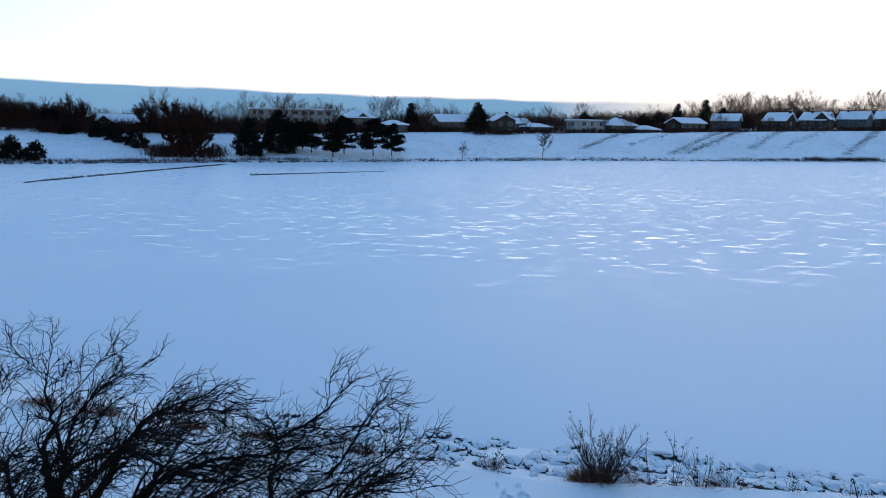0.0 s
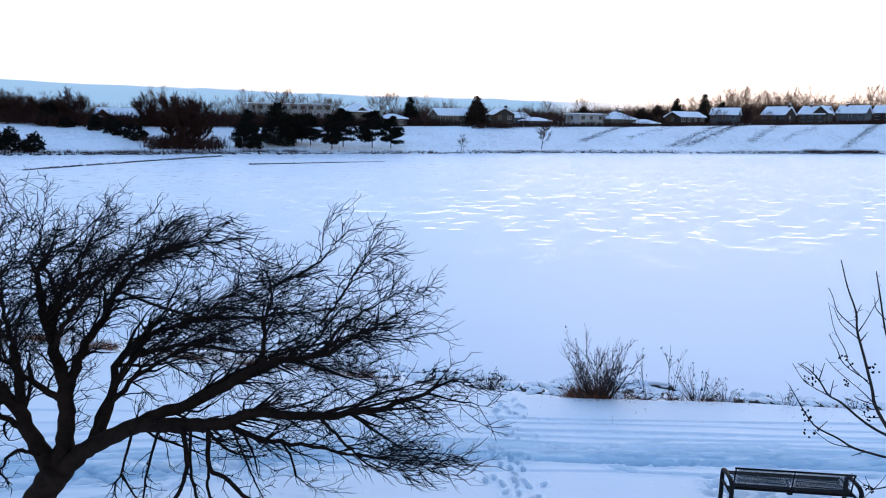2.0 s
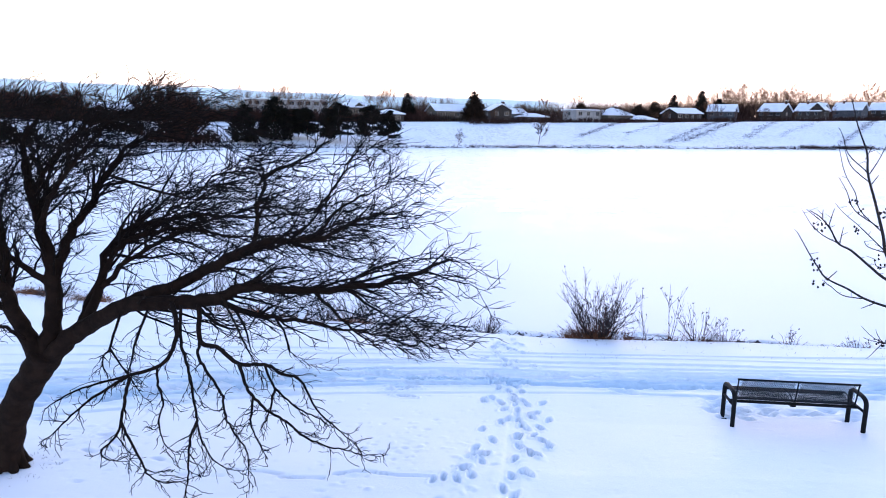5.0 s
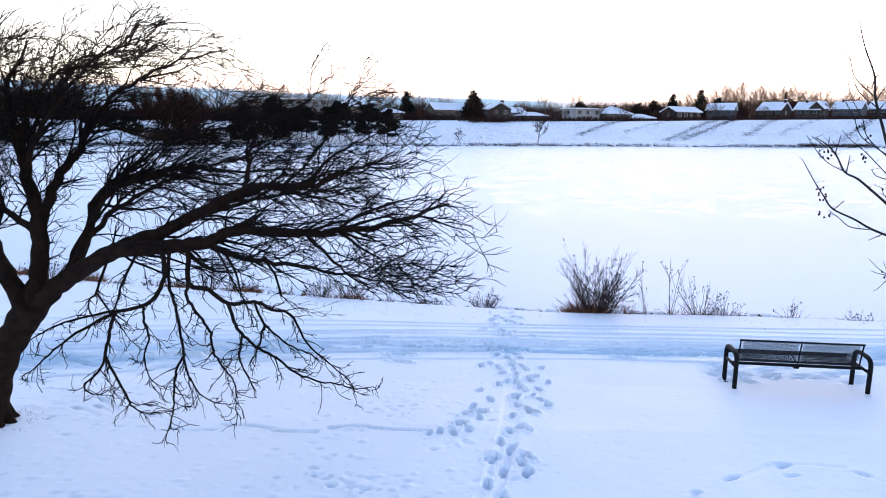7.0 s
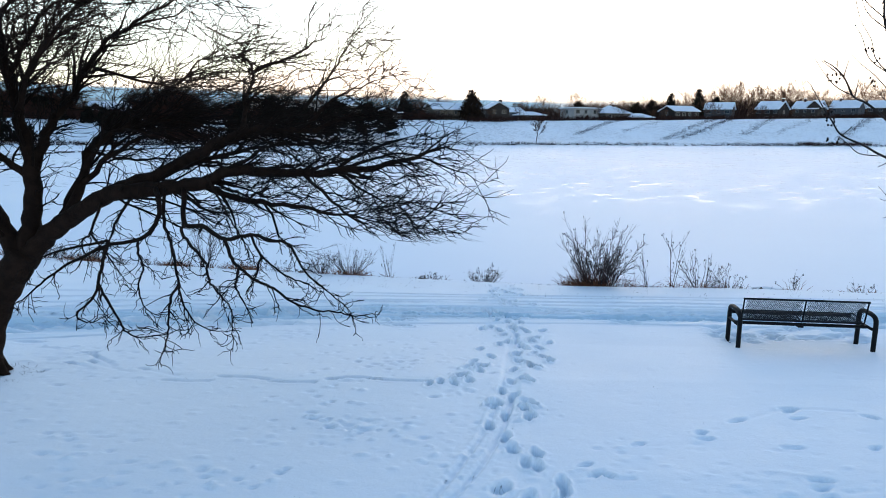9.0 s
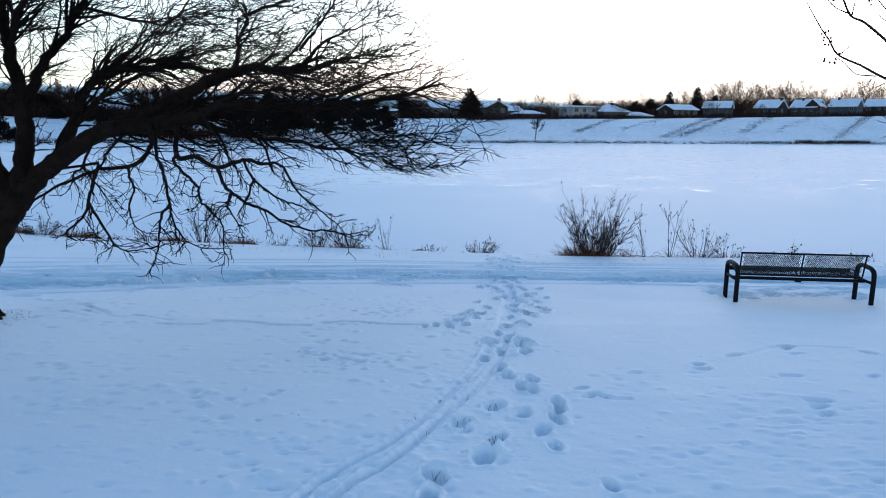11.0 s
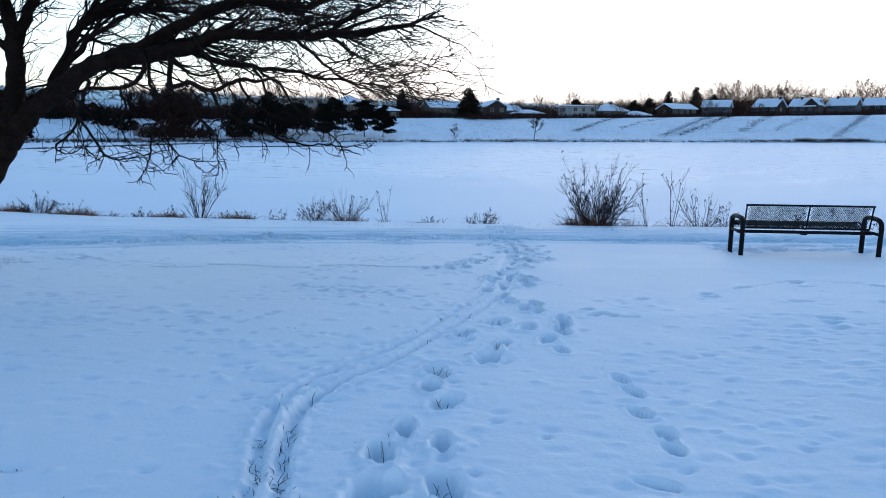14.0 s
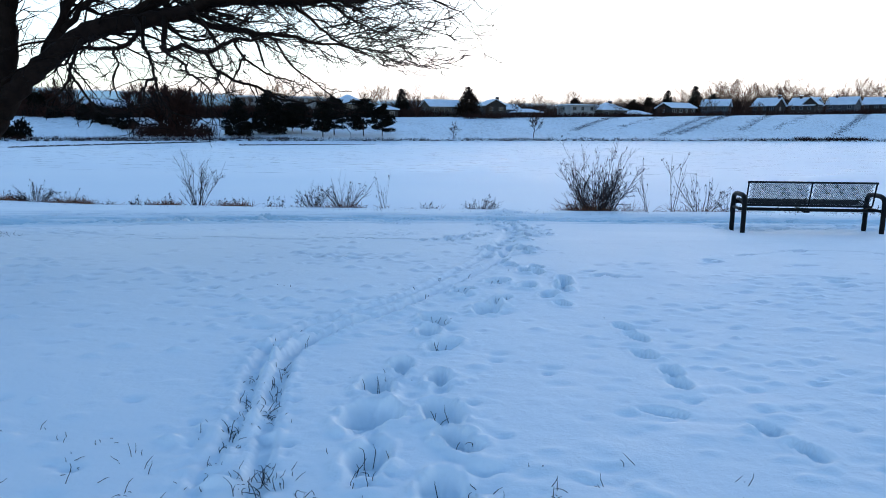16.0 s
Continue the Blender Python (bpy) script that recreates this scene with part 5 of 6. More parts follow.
# ---- the far side ----
def bare_soup(seed, h, spread, limbs=7, kids=8, twigs=9, trunk=0.3, thick=1.0):
    """A leafless tree: trunk in one soup, limbs and twigs in the other."""
    rng = random.Random(seed)
    t, s = Soup(), Soup()
    stem = wander(rng, (0, 0, -0.3), (rng.gauss(0, 0.05), rng.gauss(0, 0.05), 1), h * 0.62, 7, 0.05, Vector((0, 0, 0.05)))
    t.tube(stem, [h * 0.018 * thick * (1 - i / 9) for i in range(8)], 6)
    for i in range(limbs):
        f = trunk + (1 - trunk) * (i + rng.random()) / limbs
        j = min(int(f * 7), 6)
        p = stem[j].lerp(stem[j + 1], f * 7 - j)
        a = i * 2.4 + rng.uniform(-0.4, 0.4)
        d = Vector((math.cos(a), math.sin(a), rng.uniform(0.5, 1.2) + f * 0.5))
        long = spread * rng.uniform(0.75, 1.1) * (1.15 - 0.45 * f)
        limb = wander(rng, p, d, long, 5, 0.08, Vector((0, 0, 0.18)))
        t.tube(limb, [h * 0.008 * thick * (1 - k / 6.5) for k in range(6)], 4, False)
        for m in range(kids):
            g = rng.uniform(0.2, 1)
            k = min(int(g * 5), 4)
            q = limb[k].lerp(limb[k + 1], g * 5 - k)
            br = wander(rng, q, side_way(rng, (limb[k + 1] - limb[k]).normalized(), rng.uniform(0.35, 0.8)), long * rng.uniform(0.28, 0.5), 3, 0.1, Vector((0, 0, 0.12)))
            s.tube(br, [h * 0.0048 * thick, h * 0.0044 * thick, h * 0.0040 * thick, h * 0.003 * thick], 3, False)
            for w in range(twigs):
                g2 = rng.uniform(0.15, 1)
                k2 = min(int(g2 * 3), 2)
                q2 = br[k2].lerp(br[k2 + 1], g2 * 3 - k2)
                d2 = side_way(rng, (br[k2 + 1] - br[k2]).normalized(), rng.uniform(0.3, 0.8)) + Vector((0, 0, 0.15))
                tip = q2 + d2.normalized() * long * rng.uniform(0.12, 0.30)
                s.tube([q2, tip], [h * 0.0026 * thick, h * 0.0012 * thick], 3, False)
    return t, s


def bare_tree(seed, h, spread, place, label, name="bare_tree", mat=None, group="", **kw):
    t, s = bare_soup(seed, h, spread, **kw)
    ob = base(name, place, label, "tree", group)
    part("trunk", t, FARBARK, ob)
    part("crown", s, mat or FARBARK, ob, kind="stuff")
    return ob


def clumps(s, rng, centre, size, n, leaf):
    """Sprays of needles: small crossed slivers scattered through a flattened ball."""
    for _ in range(n):
        while True:
            v = Vector((rng.uniform(-1, 1), rng.uniform(-1, 1), rng.uniform(-1, 1)))
            if v.length < 1:
                break
        v = v * (0.55 + 0.45 * v.length)
        c = Vector(centre) + Vector((v.x * size[0], v.y * size[1], v.z * size[2]))
        out = Vector((v.x, v.y, v.z * 0.6 + 0.25)).normalized()
        for k in range(2):
            a = side_way(rng, out, rng.uniform(0.3, 1.0)) * leaf * rng.uniform(0.7, 1.4)
            b = side_way(rng, out, 1.4) * leaf * rng.uniform(0.25, 0.5)
            s.add([tuple(c - b), tuple(c + b), tuple(c + a + b * 0.4), tuple(c + a * 1.15 - b * 0.2)], [(0, 1, 2, 3)])


def conifer(seed, h, w, place, label, dense=False, mat=None, bare=0.12, name="conifer", category="conifer", group=""):
    """dense: a full cone or dome (spruce, cedar); otherwise pads of needles on open limbs (pine)."""
    rng = random.Random(seed)
    ob = base(name, place, label, category, group)
    t, s = Soup(), Soup()
    stem = wander(rng, (0, 0, -0.4), (0, 0, 1), h * 0.97 + 0.4, 8, 0.025, Vector((0, 0, 0.05)))
    t.tube(stem, [h * 0.017 * (1 - i / 8.6) for i in range(9)], 6)
    if dense:
        rows = int(h * 2.0)
        for i in range(rows):
            f = bare * 0.3 + (1 - bare * 0.3) * i / rows
            r = w / 2 * min(1.0, 1.25 * (1 - f) ** 0.72) * rng.uniform(0.75, 1.15)
            for k in range(max(3, int(r * 4.0))):
                a = rng.uniform(0, 6.28)
                rr = r * rng.uniform(0.45, 1.0)
                clumps(s, rng, (math.cos(a) * rr, math.sin(a) * rr, f * h + rng.uniform(-0.3, 0.3)), (0.8, 0.8, 0.55), 13, 0.48)
    else:
        rows = int(h * 1.5)
        for i in range(rows):
            f = bare + (1 - bare) * i / rows
            r = w / 2 * (1.0 if f < 0.55 else 1.0 - 0.75 * ((f - 0.55) / 0.45)) * (0.72 + 0.28 * min(1, f / 0.3))
            for k in range(rng.randint(2, 4)):
                a = rng.uniform(0, 6.28)
                rr = r * rng.uniform(0.55, 1.05)
                p = Vector((0, 0, f * h))
                q = Vector((math.cos(a) * rr, math.sin(a) * rr, f * h + rng.uniform(0.0, 0.5)))
                t.tube([p, p.lerp(q, 0.5) + Vector((0, 0, 0.1)), q], [h * 0.0055, h * 0.004, h * 0.002], 3, False)
                clumps(s, rng, q, (rr * 0.46 + 0.35, rr * 0.46 + 0.35, 0.42), 54, 0.38)
                clumps(s, rng, p.lerp(q, 0.55), (rr * 0.38 + 0.25, rr * 0.38 + 0.25, 0.36), 34, 0.36)
        clumps(s, rng, (0, 0, h * 0.94), (0.5, 0.5, 0.6), 30, 0.35)
    part("trunk", t, FARBARK, ob)
    part("crown", s, mat or NEEDLE, ob, kind="stuff")
    return ob


def on_land(x, y, sink=0.0):
    return (x, y, land_at(x, y) - sink)


# pines on the far shore
for i, (x, y, h, w, dense) in enumerate([(-104, 153, 5.4, 5.8, 1), (-99, 153.5, 4.2, 5.2, 1), (-58, 180, 9.8, 8.2, 1), (-52, 188, 11.6, 11.0, 1), (-44, 191, 8.6, 7.0, 0),
                                         (-37, 186, 9.3, 4.4, 0), (-35, 192, 10.4, 8.6, 0), (-27, 193, 10.2, 7.8, 0), (-22, 195, 8.7, 5.8, 0), (-47.5, 195, 7.5, 6, 0)]):
    conifer(100 + i, h, w, on_land(x, y, 0.1), "dark dense evergreen on the snowy far shore" if dense else "dark layered pine tree on the snowy far shore", bool(dense),
            bare=0.2, name="pine_tree", category="pine tree", group="pines on the far shore")
# evergreens among the houses
for i, (x, y, h, w) in enumerate([(3, 254, 10.6, 9.0), (-22, 262, 10.8, 6.4), (105, 315, 13.2, 6.0), (94, 319, 11.8, 5.6), (-124, 201, 7.0, 7.5), (-100, 190, 4.6, 3.4), (-87, 180, 4.2, 4.0),
                                  (-95.5, 186, 4.2, 3.0), (-91, 183, 4.0, 2.8), (-106, 193, 4.4, 3.8), (-116, 196, 3.4, 4.0), (114, 318, 10.0, 8.0), (74, 300, 7.5, 8.0), (82, 306, 8.5, 7.0), (48, 292, 8.0, 9.0)]):
    conifer(140 + i, h, w, on_land(x, y, 0.1), "dark evergreen tree standing in the snow", True, NEEDLE_RED if i in (0, 12, 13, 14) else NEEDLE, group="evergreens among the houses")
# russet, twiggy crowns
for i, (x, y, h, sp) in enumerate([(-72, 173, 14.0, 5.0), (-76, 175, 12.0, 4.2), (-68.5, 175, 11.5, 4.0), (-74, 179, 12.6, 4.4), (-118, 204, 9.2, 6.0), (-124, 207, 8.2, 5.0), (-145, 213, 8.4, 6.5), (-138, 210, 8.0, 6.0),
                                   (-152, 216, 8.6, 6.5), (-131, 207, 8.0, 5.5), (-75, 190, 11.5, 6.0), (-89, 205, 10.0, 6.0), (-98, 208, 9.5, 5.5)]):
    bare_tree(200 + i, h, sp, on_land(x, y, 0.1), "russet twiggy bare tree on the snowy far slope", "bare_tree", BROWNTREE, "russet trees on the far slope", limbs=13, kids=14, twigs=18, trunk=0.06, thick=1.4)
# single leafless trees
bare_tree(230, 9.6, 3.6, on_land(22.5, 213, 0.1), "small dark bare vase-shaped tree on the snowy dike", limbs=10, kids=9, twigs=9, trunk=0.3, thick=0.9)
bare_tree(231, 5.2, 2.6, on_land(-2, 200, 0.1), "small bare shrubby tree by the far waterline", limbs=8, kids=7, twigs=7, trunk=0.1)
bare_tree(232, 4.4, 3.0, on_land(-76, 162, 0.1), "small spreading bare tree by the far waterline", limbs=9, kids=8, twigs=8, trunk=0.1, thick=1.4)
bare_tree(233, 7.6, 4.0, on_land(-15, 238, 0.1), "small round-crowned bare tree on the slope", limbs=9, kids=9, twigs=9, trunk=0.2, thick=1.2)

# tall leafless trees behind the houses: a few kinds, each repeated
proto = [bare_tree(250 + i, h, sp, (0, -400, -30), "tall leafless tree behind the houses", "bare_tree", GLOWTWIG, "leafless trees behind the houses", limbs=14, kids=9, twigs=8, trunk=0.22, thick=0.46)
         for i, (h, sp) in enumerate([(15, 8.6), (16, 9.6), (13.5, 8.0), (17, 9.0)])]
rng_far = random.Random(9)
spots = [(137, 345, 1.2), (129, 342, 1.15), (144, 350, 1.15), (175, 375, 1.2), (185, 381, 1.15), (220, 392, 1.35), (229, 396, 1.3), (122, 340, 1.0), (-41, 308, 1.0), (-36, 312, .95), (-57, 289, .84),
         (-88, 274, .86), (-74, 292, 1.0), (-81, 294, .96), (-102, 234, .8), (-108, 238, .85), (-95, 236, .75), (56, 345, .85), (-149, 233, .68), (-157, 236, .7), (-64, 300, .9), (151, 354, 1.1), (158, 360, 1.15), (167, 368, 1.1), (133, 350, 1.15), (193, 385, 1.0), (212, 390, 1.2), (236, 398, 1.3),
         (-98, 268, .72), (-90, 266, .66), (-82, 264, .7), (-70, 262, .74), (-62, 264, .66), (-54, 268, .7), (-47, 272, .72), (-20, 290, .8), (-8, 296, .75), (36, 318, .7), (76, 330, .75), (88, 336, .7), (64, 335, .6), (108, 338, .9), (115, 340, .95)]
for i, (x, y, sc) in enumerate(spots):
    src = proto[i % 4]
    if i < 4:
        src.matrix_basis = pose(*on_land(x, y, 0.2), 0, 0, rng_far.uniform(0, 360)) @ Matrix.Scale(sc, 4)
    else:
        c = copy_thing(src, pose(*on_land(x, y, 0.2), 0, 0, rng_far.uniform(0, 360)))
        c.scale = (sc, sc, sc)
for i, (x, y) in enumerate([(10, 258), (20, 266), (33, 268), (40, 270), (52, 270), (63, 272), (75, 280), (81, 284), (97, 292), (104, 298), (109, 300), (116, 303), (124, 305), (129, 308), (147, 316), (170, 326), (192, 338)]):
    k = rng_far.uniform(0.30, 0.52)     # garden trees
    c = copy_thing(proto[i % 4], pose(*on_land(x + rng_far.uniform(-2, 2), y, 0.2), 0, 0, rng_far.uniform(0, 360)))
    c.scale = (k, k, k)
for i in range(46):
    x = -175 + 9.2 * i + rng_far.uniform(-4, 4)
    y = float(far_shore(x)) + rng_far.uniform(112, 150)
    c = copy_thing(proto[rng_far.randint(0, 3)], pose(*on_land(x, y, 0.2), 0, 0, rng_far.uniform(0, 360)))
    k = rng_far.uniform(0.45, 0.66)
    c.scale = (k * 1.15, k * 1.15, k)


def build_far_woods():
    """Low thickets and hedges that close the view behind and between the houses."""
    rng = random.Random(19)
    s = Soup()
    for i in range(1300):
        x = rng.uniform(-210, 270)
        y = float(far_shore(x)) + rng.uniform(78, 165) + max(0.0, x - 30) * 0.2
        h = rng.uniform(4.0, 7.5) * (0.75 if x < -40 else 1.0) if y - float(far_shore(x)) < 108 else rng.uniform(6.0, 10.5) * (0.78 if x < -40 else 1.0) + max(0.0, min(x, 160.0) - 50) * 0.035
        if i < 260:           # a nearer belt on the gentle slope
            x = rng.uniform(-125, -4)
            y = float(far_shore(x)) + rng.uniform(60, 74)
            h = rng.uniform(2.5, 4.2) if x > -52 else rng.uniform(3.0, 5.6)
        elif i < 300:         # brush under the russet trees
            x, y = rng.uniform(-80, -65), rng.uniform(170, 180)
            h = rng.uniform(1.5, 4.0)
        elif i < 520:         # hedges by the houses
            x = rng.uniform(0, 225)
            y = float(far_shore(x)) + rng.uniform(42, 49)
            h = rng.uniform(1.0, 2.6)
        z = land_at(x, y) - 0.2
        for k in range(22):
            p = Vector((x + rng.gauss(0, 2.0), y + rng.gauss(0, 2.0), z))
            d = Vector((rng.gauss(0, 0.35), rng.gauss(0, 0.35), 1))
            mid = p + d.normalized() * h * rng.uniform(0.45, 0.7)
            tip = mid + (d + Vector((rng.gauss(0, 0.5), rng.gauss(0, 0.5), 0.1))).normalized() * h * 0.4
            s.tube([p, mid, tip], [0.085, 0.07, 0.02], 3, False)
            for m in range(1):
                end = mid + (d + Vector((rng.gauss(0, 0.8), rng.gauss(0, 0.8), 0.2))).normalized() * h * rng.uniform(0.15, 0.32)
                s.tube([mid.lerp(p, rng.uniform(0, 0.4)), end], [0.03, 0.012], 3, False)
    ob = part("far_thicket", s, BROWNTREE, None, "low russet thickets and hedges behind the houses", kind="stuff")
    ob["category"] = "thicket"


build_far_woods()


def window(parent, x, z, w, h, y, axis=0):
    """A window on the front wall (axis 0) or on an end wall (axis 1: x and y change places)."""
    def bx(lo, hi):
        if axis == 0:
            return lo, hi
        a, b = (lo[1], lo[0], lo[2]), (hi[1], hi[0], hi[2])
        return tuple(min(p, q) for p, q in zip(a, b)), tuple(max(p, q) for p, q in zip(a, b))
    out = 0.06 if y > 0 else -0.06
    s = Soup()
    f = 0.11
    for lo, hi in (((x - w / 2 - f, y, z - f), (x + w / 2 + f, y + out, z)), ((x - w / 2 - f, y, z + h), (x + w / 2 + f, y + out, z + h + f)),
                   ((x - w / 2 - f, y, z), (x - w / 2, y + out, z + h)), ((x + w / 2, y, z), (x + w / 2 + f, y + out, z + h)), ((x - 0.04, y, z), (x + 0.04, y + out, z + h))):
        lo, hi = tuple(min(p, q) for p, q in zip(lo, hi)), tuple(max(p, q) for p, q in zip(lo, hi))
        s.box(*bx(lo, hi))
    fr = part("window", s, TRIM, parent)
    s = Soup()
    lo, hi = (x - w / 2, min(y, y + out * 0.4), z), (x + w / 2, max(y, y + out * 0.4), z + h)
    s.box(*bx(lo, hi))
    part("pane", s, GLASS, fr)


def house(x, y, w, d, h, turn, roof, wall, label, pitch=0.45, storeys=2, chimney=None, gables=(), deck=False, sink=0.4, seed=0, z=None):
    """roof: side (ridge along the front), end (gable to the front), hip or flat. Front is -y."""
    rng = random.Random(seed)
    ob = base("house", (x, y, (land_at(x, y) if z is None else z) - sink), label, "house", "houses along the far crest", turn=turn)
    o, th = 0.55, 0.28
    s = Soup()
    s.box((-w / 2, -d / 2, -1.5), (w / 2, d / 2, h))
    rise = pitch * (d / 2 if roof in ("side", "hip") else w / 2)
    if roof == "side":
        for sx in (-w / 2, w / 2):
            s.add([(sx, -d / 2, h), (sx, d / 2, h), (sx, 0, h + rise), (sx - math.copysign(0.2, sx), -d / 2, h), (sx - math.copysign(0.2, sx), d / 2, h), (sx - math.copysign(0.2, sx), 0, h + rise)],
                  [(0, 1, 2), (3, 5, 4), (0, 3, 4, 1), (1, 4, 5, 2), (2, 5, 3, 0)])
    if roof == "end":
        for sy in (-d / 2, d / 2):
            s.add([(-w / 2, sy, h), (w / 2, sy, h), (0, sy, h + rise), (-w / 2, sy * 0.96, h), (w / 2, sy * 0.96, h), (0, sy * 0.96, h + rise)],
                  [(0, 1, 2), (3, 5, 4), (0, 3, 4, 1), (1, 4, 5, 2), (2, 5, 3, 0)])
    part("wall", s, WALLS[wall], ob)
    r = Soup()
    if roof == "side":
        run = d / 2 + o
        ol = [(-run, h - pitch * o), (0, h + rise), (run, h - pitch * o), (run, h - pitch * o + th), (0, h + rise + th), (-run, h - pitch * o + th)]
        r.add([(-w / 2 - o, a, b) for a, b in ol] + [(w / 2 + o, a, b) for a, b in ol], [(0, 1, 4, 5), (1, 2, 3, 4), (6, 11, 10, 7), (7, 10, 9, 8)] + [(i, i + 6, (i + 1) % 6 + 6, (i + 1) % 6) for i in range(6)])
    elif roof == "end":
        run = w / 2 + o
        ol = [(-run, h - pitch * o), (0, h + rise), (run, h - pitch * o), (run, h - pitch * o + th), (0, h + rise + th), (-run, h - pitch * o + th)]
        r.add([(a, -d / 2 - o, b) for a, b in ol] + [(a, d / 2 + o, b) for a, b in ol], [(0, 1, 4, 5), (1, 2, 3, 4), (6, 11, 10, 7), (7, 10, 9, 8)] + [(i, i + 6, (i + 1) % 6 + 6, (i + 1) % 6) for i in range(6)])
    elif roof == "hip":
        a, b, e = w / 2 + o, d / 2 + o, max(w / 2 - d / 2, 0.3)
        z0, z1 = h - 0.05, h + rise + pitch * o
        r.add([(-a, -b, z0), (a, -b, z0), (a, b, z0), (-a, b, z0), (-a, -b, z0 + th), (a, -b, z0 + th), (a, b, z0 + th), (-a, b, z0 + th), (-e, 0, z1 + th), (e, 0, z1 + th)],
              [(0, 3, 2, 1), (0, 1, 5, 4), (1, 2, 6, 5), (2, 3, 7, 6), (3, 0, 4, 7), (4, 5, 9, 8), (5, 6, 9), (6, 7, 8, 9), (7, 4, 8)])
    else:
        r.box((-w / 2 - o, -d / 2 - o, h), (w / 2 + o, d / 2 + o, h + 0.4))
    rf = part("roof", r, ROOFSNOW, ob, "snow-covered roof")
    for gx, gw, gp in gables:      # cross gables on the front slope
        g = Soup()
        gh = gp * gw / 2
        run = gw / 2 + 0.3
        zt = h + 0.1
        ol = [(gx - run, zt), (gx, zt + gh), (gx + run, zt), (gx + run, zt + th), (gx, zt + gh + th), (gx - run, zt + th)]
        g.add([(a, -d / 2 - 0.6, b) for a, b in ol] + [(a, 0.2, b) for a, b in ol], [(0, 1, 4, 5), (1, 2, 3, 4), (6, 11, 10, 7), (7, 10, 9, 8)] + [(i, i + 6, (i + 1) % 6 + 6, (i + 1) % 6) for i in range(6)])
        part("gable_roof", g, ROOFSNOW, rf, "snow-covered cross gable")
        g = Soup()
        g.prism([(gx - gw / 2, h - 0.6), (gx + gw / 2, h - 0.6), (gx + gw / 2, h + 0.1), (gx, h + 0.1 + gh), (gx - gw / 2, h + 0.1)], -d / 2 - 0.25, 0)
        part("gable_wall", g, WALLS[wall], ob)
    per = max(2, int(w / 3.2))
    for k in range(storeys):
        z0 = h - 1.9 - 2.75 * k
        if z0 < -0.9:
            break
        for i in range(per):
            wx = -w / 2 + w * (i + 0.5) / per + rng.uniform(-0.3, 0.3)
            window(ob, wx, z0, rng.choice((1.1, 1.5, 1.8)), 1.25, -d / 2)
        for sy in (-w / 2, w / 2):
            window(ob, 0.0, z0, 1.2, 1.2, sy, 1)
    if chimney is not None:
        c = Soup()
        c.box((chimney - 0.5, -0.9, h), (chimney + 0.5, 0.1, h + rise + 1.1))
        ch = part("chimney", c, WALLS["brick"], ob)
        c = Soup()
        c.box((chimney - 0.56, -0.96, h + rise + 1.1), (chimney + 0.56, 0.16, h + rise + 1.25))
        part("chimney_cap", c, ROOFSNOW, ch)
    if deck:
        c = Soup()
        c.box((-w * 0.35, -d / 2 - 2.6, h - 2.9), (w * 0.3, -d / 2, h - 2.7))
        dk = part("deck", c, WALLS["brown"], ob)
        for i in range(5):
            c = Soup()
            px = -w * 0.35 + w * 0.65 * i / 4
            c.box((px - 0.07, -d / 2 - 2.6, -1.0), (px + 0.07, -d / 2 - 2.46, h - 1.8))
            part("post", c, WALLS["brown"], dk)
        c = Soup()
        c.box((-w * 0.35, -d / 2 - 2.6, h - 1.9), (w * 0.3, -d / 2 - 2.52, h - 1.8))
        part("rail", c, WALLS["brown"], dk)
    return ob


T = 26.0     # the crest runs at this angle
house(-111, 218, 13, 9, 4.2, 15, "side", "brick", "brick house with a snowy gable roof among trees", 0.55, 2, None, ((-4.2, 4.5, 0.9),), sink=1.5, seed=1)
house(-72, 279, 32, 10, 8.6, 12, "flat", "white", "long pale flat-roofed apartment block behind trees", 0.2, 3, seed=2)
house(-41, 253, 11, 10, 5.4, 20, "hip", "cream", "pale house with a snowy hip roof", 0.55, 2, None, ((1.0, 4.0, 0.8),), seed=3)
house(-27, 243, 9, 7, 3.0, 20, "hip", "tan", "low house with a snowy hip roof", 0.35, 1, seed=4)
house(-7, 257, 13, 9, 4.8, T, "side", "cream", "cream house with a snowy roof and deck", 0.5, 2, None, (), True, sink=0.9, seed=5)
house(12, 267, 8, 10, 5.2, T - 10, "end", "tan", "tan house with a snowy front gable", 0.55, 2, 2.0, sink=0.9, seed=6)
house(19, 284, 8, 8, 4.2, T, "side", "grey", "grey house with a snowy roof", 0.45, 2, sink=0.9, seed=7)
house(26, 274, 10, 7, 2.8, T, "hip", "brown", "low brown house with a snowy roof", 0.3, 1, sink=0.9, seed=8)
house(45, 272, 11.5, 9, 5.4, T, "flat", "white", "white flat-roofed house on the crest", 0.2, 2, sink=0.9, seed=9)
house(58, 277, 12, 10, 3.6, T, "hip", "cream", "single-storey house with a snowy hip roof", 0.5, 1, 1.0, sink=0.9, seed=10)
house(69, 277, 10, 7, 1.9, T, "hip", "cream", "low garden house with a snowy hip roof", 0.35, 1, sink=0.9, seed=11)
house(89, 290, 13, 9, 4.4, T, "side", "brown", "dark brown house with a low snowy roof", 0.42, 1, sink=0.9, seed=12)
house(112, 308, 11.0, 8.5, 5.0, -30, "side", "grey", "blue-grey house with steep snowy gables", 0.62, 2, None, (), sink=0.6, seed=13)
house(137, 313, 10.0, 10.5, 4.8, -48, "side", "brown", "brown house with a broad snowy roof", 0.62, 2, 4.6, sink=0.6, seed=14)
house(158, 323, 11.0, 10.5, 5.0, -46, "side", "tan", "tan house with snowy cross gables", 0.62, 2, -2.0, ((3.8, 6.5, 1.0),), sink=0.6, seed=15)
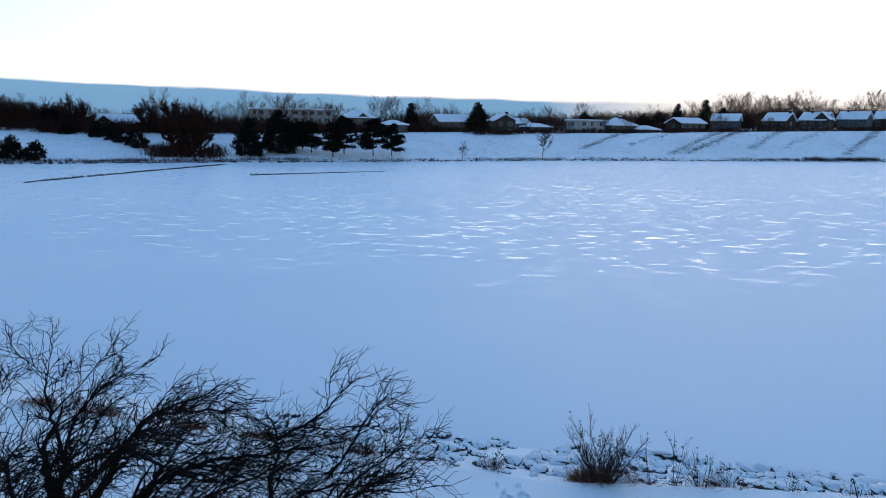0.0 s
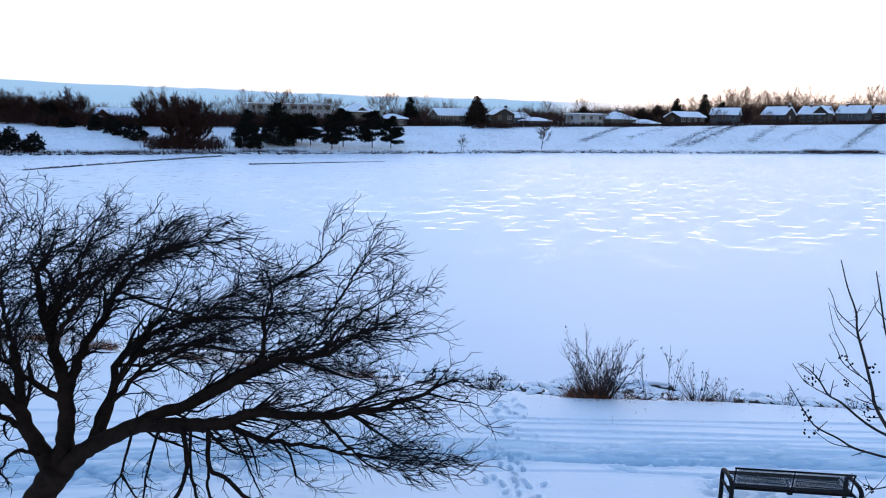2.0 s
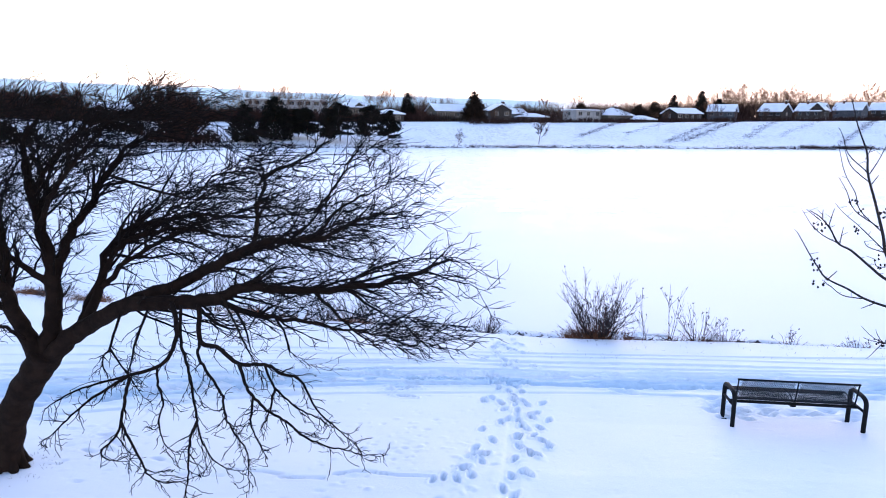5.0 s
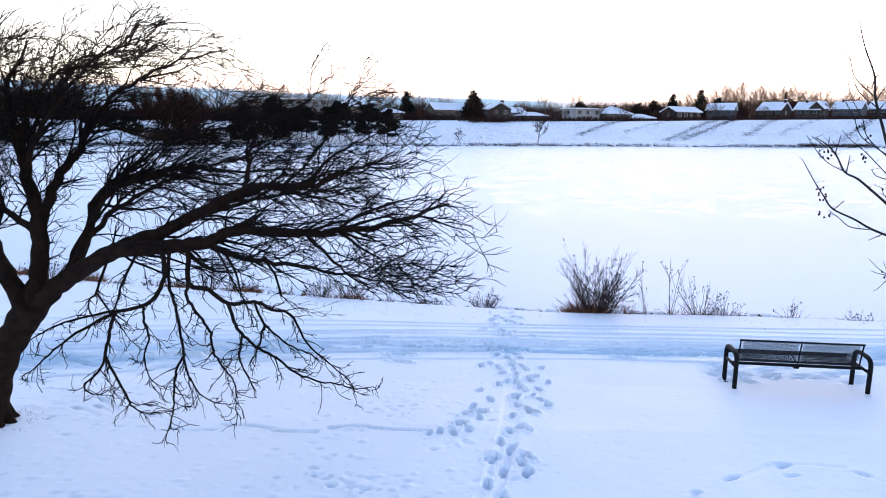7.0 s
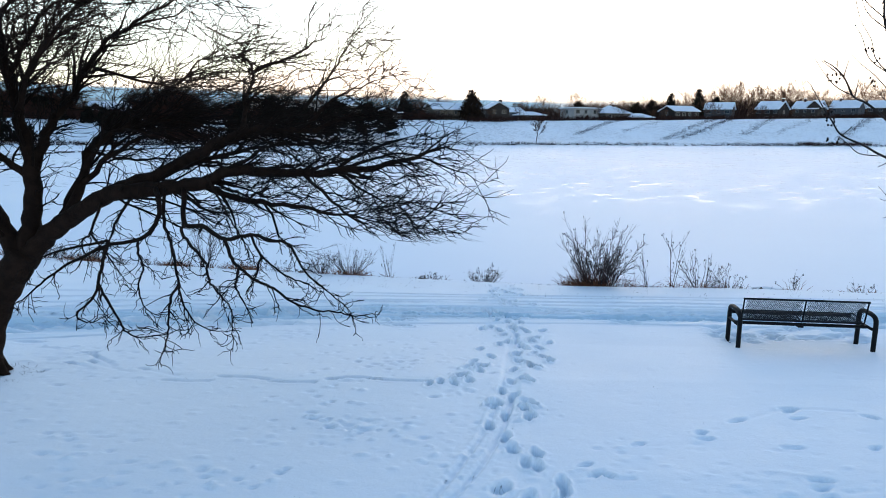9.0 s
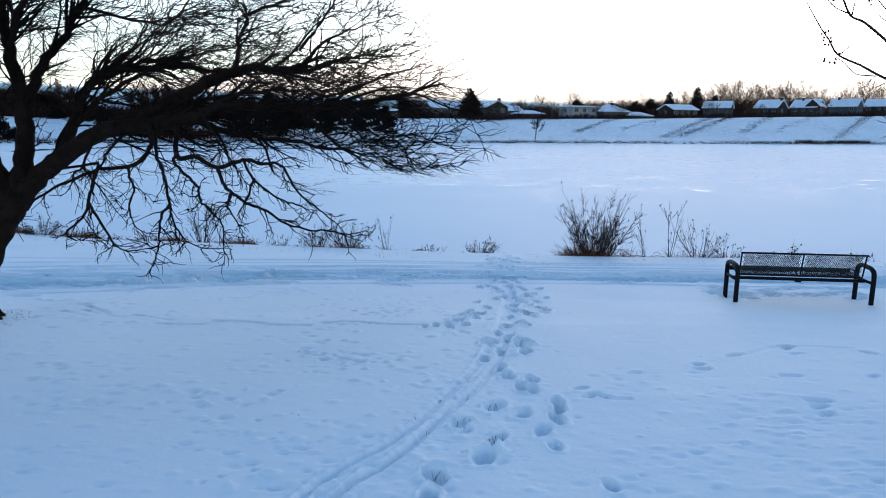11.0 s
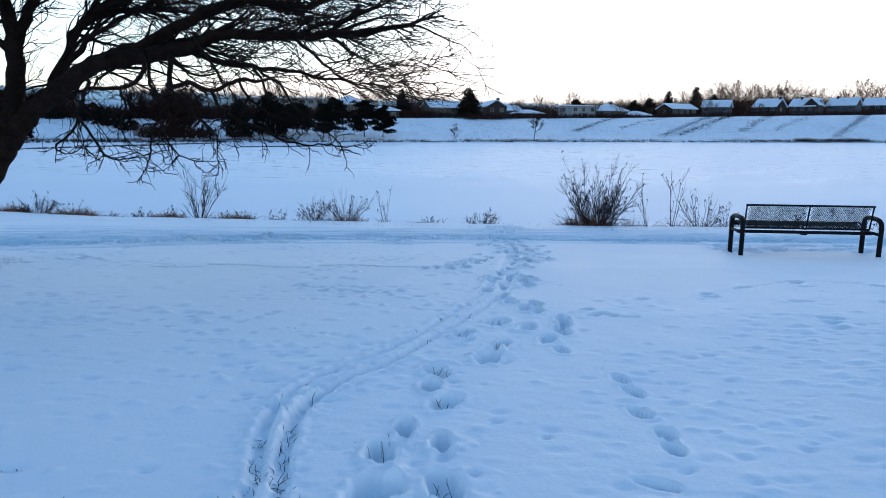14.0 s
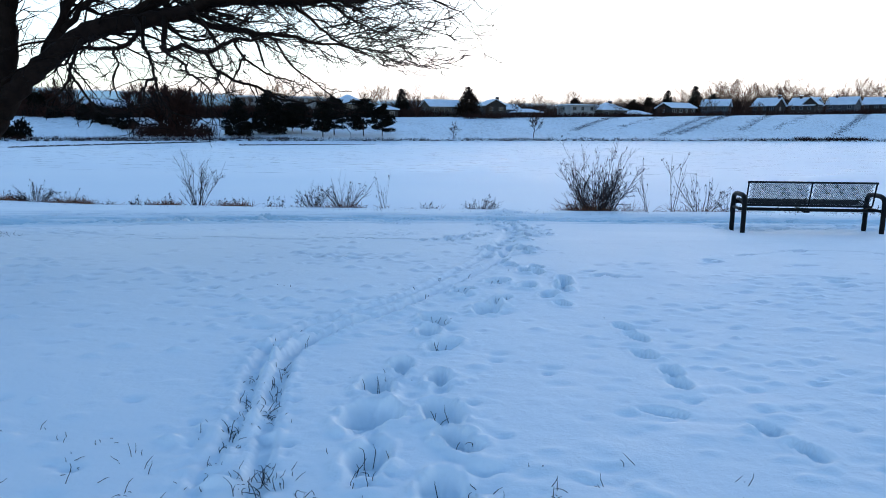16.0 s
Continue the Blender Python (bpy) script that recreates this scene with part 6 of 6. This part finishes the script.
house(181, 334, 12.0, 10.5, 5.4, -44, "side", "grey", "grey house with a snowy roof and chimney", 0.62, 2, -3.0, (), sink=0.6, seed=16)
house(204, 345, 12.0, 10.5, 5.6, -44, "side", "brown", "brown house with a broad snowy roof", 0.62, 2, 2.5, sink=0.6, seed=17)


def build_shore_band():
    """Dark stones and dry brush along the far waterline, and the low spits of stone in the ice."""
    rng = random.Random(61)
    s, b = Soup(), Soup()

    def lump(x, y, z, r):
        k = []
        for a in range(6):
            q = r * rng.uniform(0.7, 1.2)
            k.append((x + q * math.cos(a * 1.047), y + q * 0.8 * math.sin(a * 1.047), z - 0.2))
        top = [(x + 0.5 * (p[0] - x) + rng.gauss(0, 0.05), y + 0.5 * (p[1] - y), z + r * rng.uniform(0.45, 0.8)) for p in k]
        s.add(k + top, [(i, (i + 1) % 6, (i + 1) % 6 + 6, i + 6) for i in range(6)] + [tuple(range(6, 12))])

    for i in range(2600):
        x = rng.uniform(-170, 230)
        y = float(far_shore(x)) + rng.uniform(-0.6, 1.2)
        lump(x, y, LAKE + 0.1, rng.choice((0.25, 0.38, 0.55)) * rng.uniform(0.8, 1.2))
    for i in range(520):          # a curved spit
        t = rng.random()
        x = -69 + 11.5 * t
        y = 104 + 55 * t + 4 * math.sin(t * 3.0)
        lump(x + rng.gauss(0, 0.35), y + rng.gauss(0, 0.35), LAKE + 0.0, rng.choice((0.15, 0.22, 0.34)))
    for i in range(380):          # a straight low bar
        t = rng.random()
        lump(-41 + 23 * t + rng.gauss(0, 0.2), 128 + 18 * t + rng.gauss(0, 0.4), LAKE + 0.0, rng.choice((0.15, 0.22, 0.3)) * (1.2 - 0.7 * t))
    st = part("shore_stones", s, FARSTONE, None, "dark snow-dusted stones along the far waterline", kind="stuff")
    st["category"] = "stones"

    def brush(x, y, h, n, w):
        z = land_at(x, y)
        for _ in range(n):
            p = Vector((x + rng.gauss(0, w), y + rng.gauss(0, w), z - 0.1))
            q = p + Vector((rng.gauss(0, 0.35), rng.gauss(0, 0.35), 1)).normalized() * h * rng.uniform(0.5, 1.1)
            b.tube([p, q], [0.035, 0.015], 3, False)

    for i in range(1500):
        x = rng.uniform(-165, 225)
        clustered = 0.5 + 0.5 * math.sin(x * 0.11) * math.sin(x * 0.043 + 1)
        if rng.random() > clustered * 0.8 + 0.12:
            continue
        brush(x, float(far_shore(x)) + rng.uniform(0.3, 3.0), rng.uniform(0.4, 1.0), 9, 0.7)
    for i in range(300):          # reeds by the waterline under the russet trees
        x = rng.uniform(-135, -42)
        brush(x, float(far_shore(x)) + rng.uniform(0.5, 6.0), rng.uniform(0.5, 1.2), 12, 0.9)
    for i in range(120):          # a long brown strip on the dike's foot
        x = rng.uniform(112, 140)
        brush(x, float(far_shore(x)) + rng.uniform(0.5, 3.0), rng.uniform(0.9, 1.5), 12, 0.9)
    # worn lines up the dike where grass shows through
    for x0, x1, d0, d1, n in ((37, 59, 16, 38, 420), (66, 98, 9, 38, 460), (72, 106, 10, 38, 620), (97, 123, 14, 38, 300), (131, 168, 8, 38, 520), (54, 80, 18, 38, 140), (112, 140, 16, 36, 140)):
        for i in range(n):
            t = rng.random()
            x = x0 + (x1 - x0) * t + rng.gauss(0, 1.0)
            y = float(far_shore(x)) + (d0 + (d1 - d0) * t + rng.gauss(0, 0.8)) / 0.9
            brush(x, y, rng.uniform(0.18, 0.42), 5, 0.35)
    br = part("shore_brush", b, BROWNTREE, None, "dry brown brush and grass along the far shore", kind="stuff")
    br["category"] = "brush"


build_shore_band()
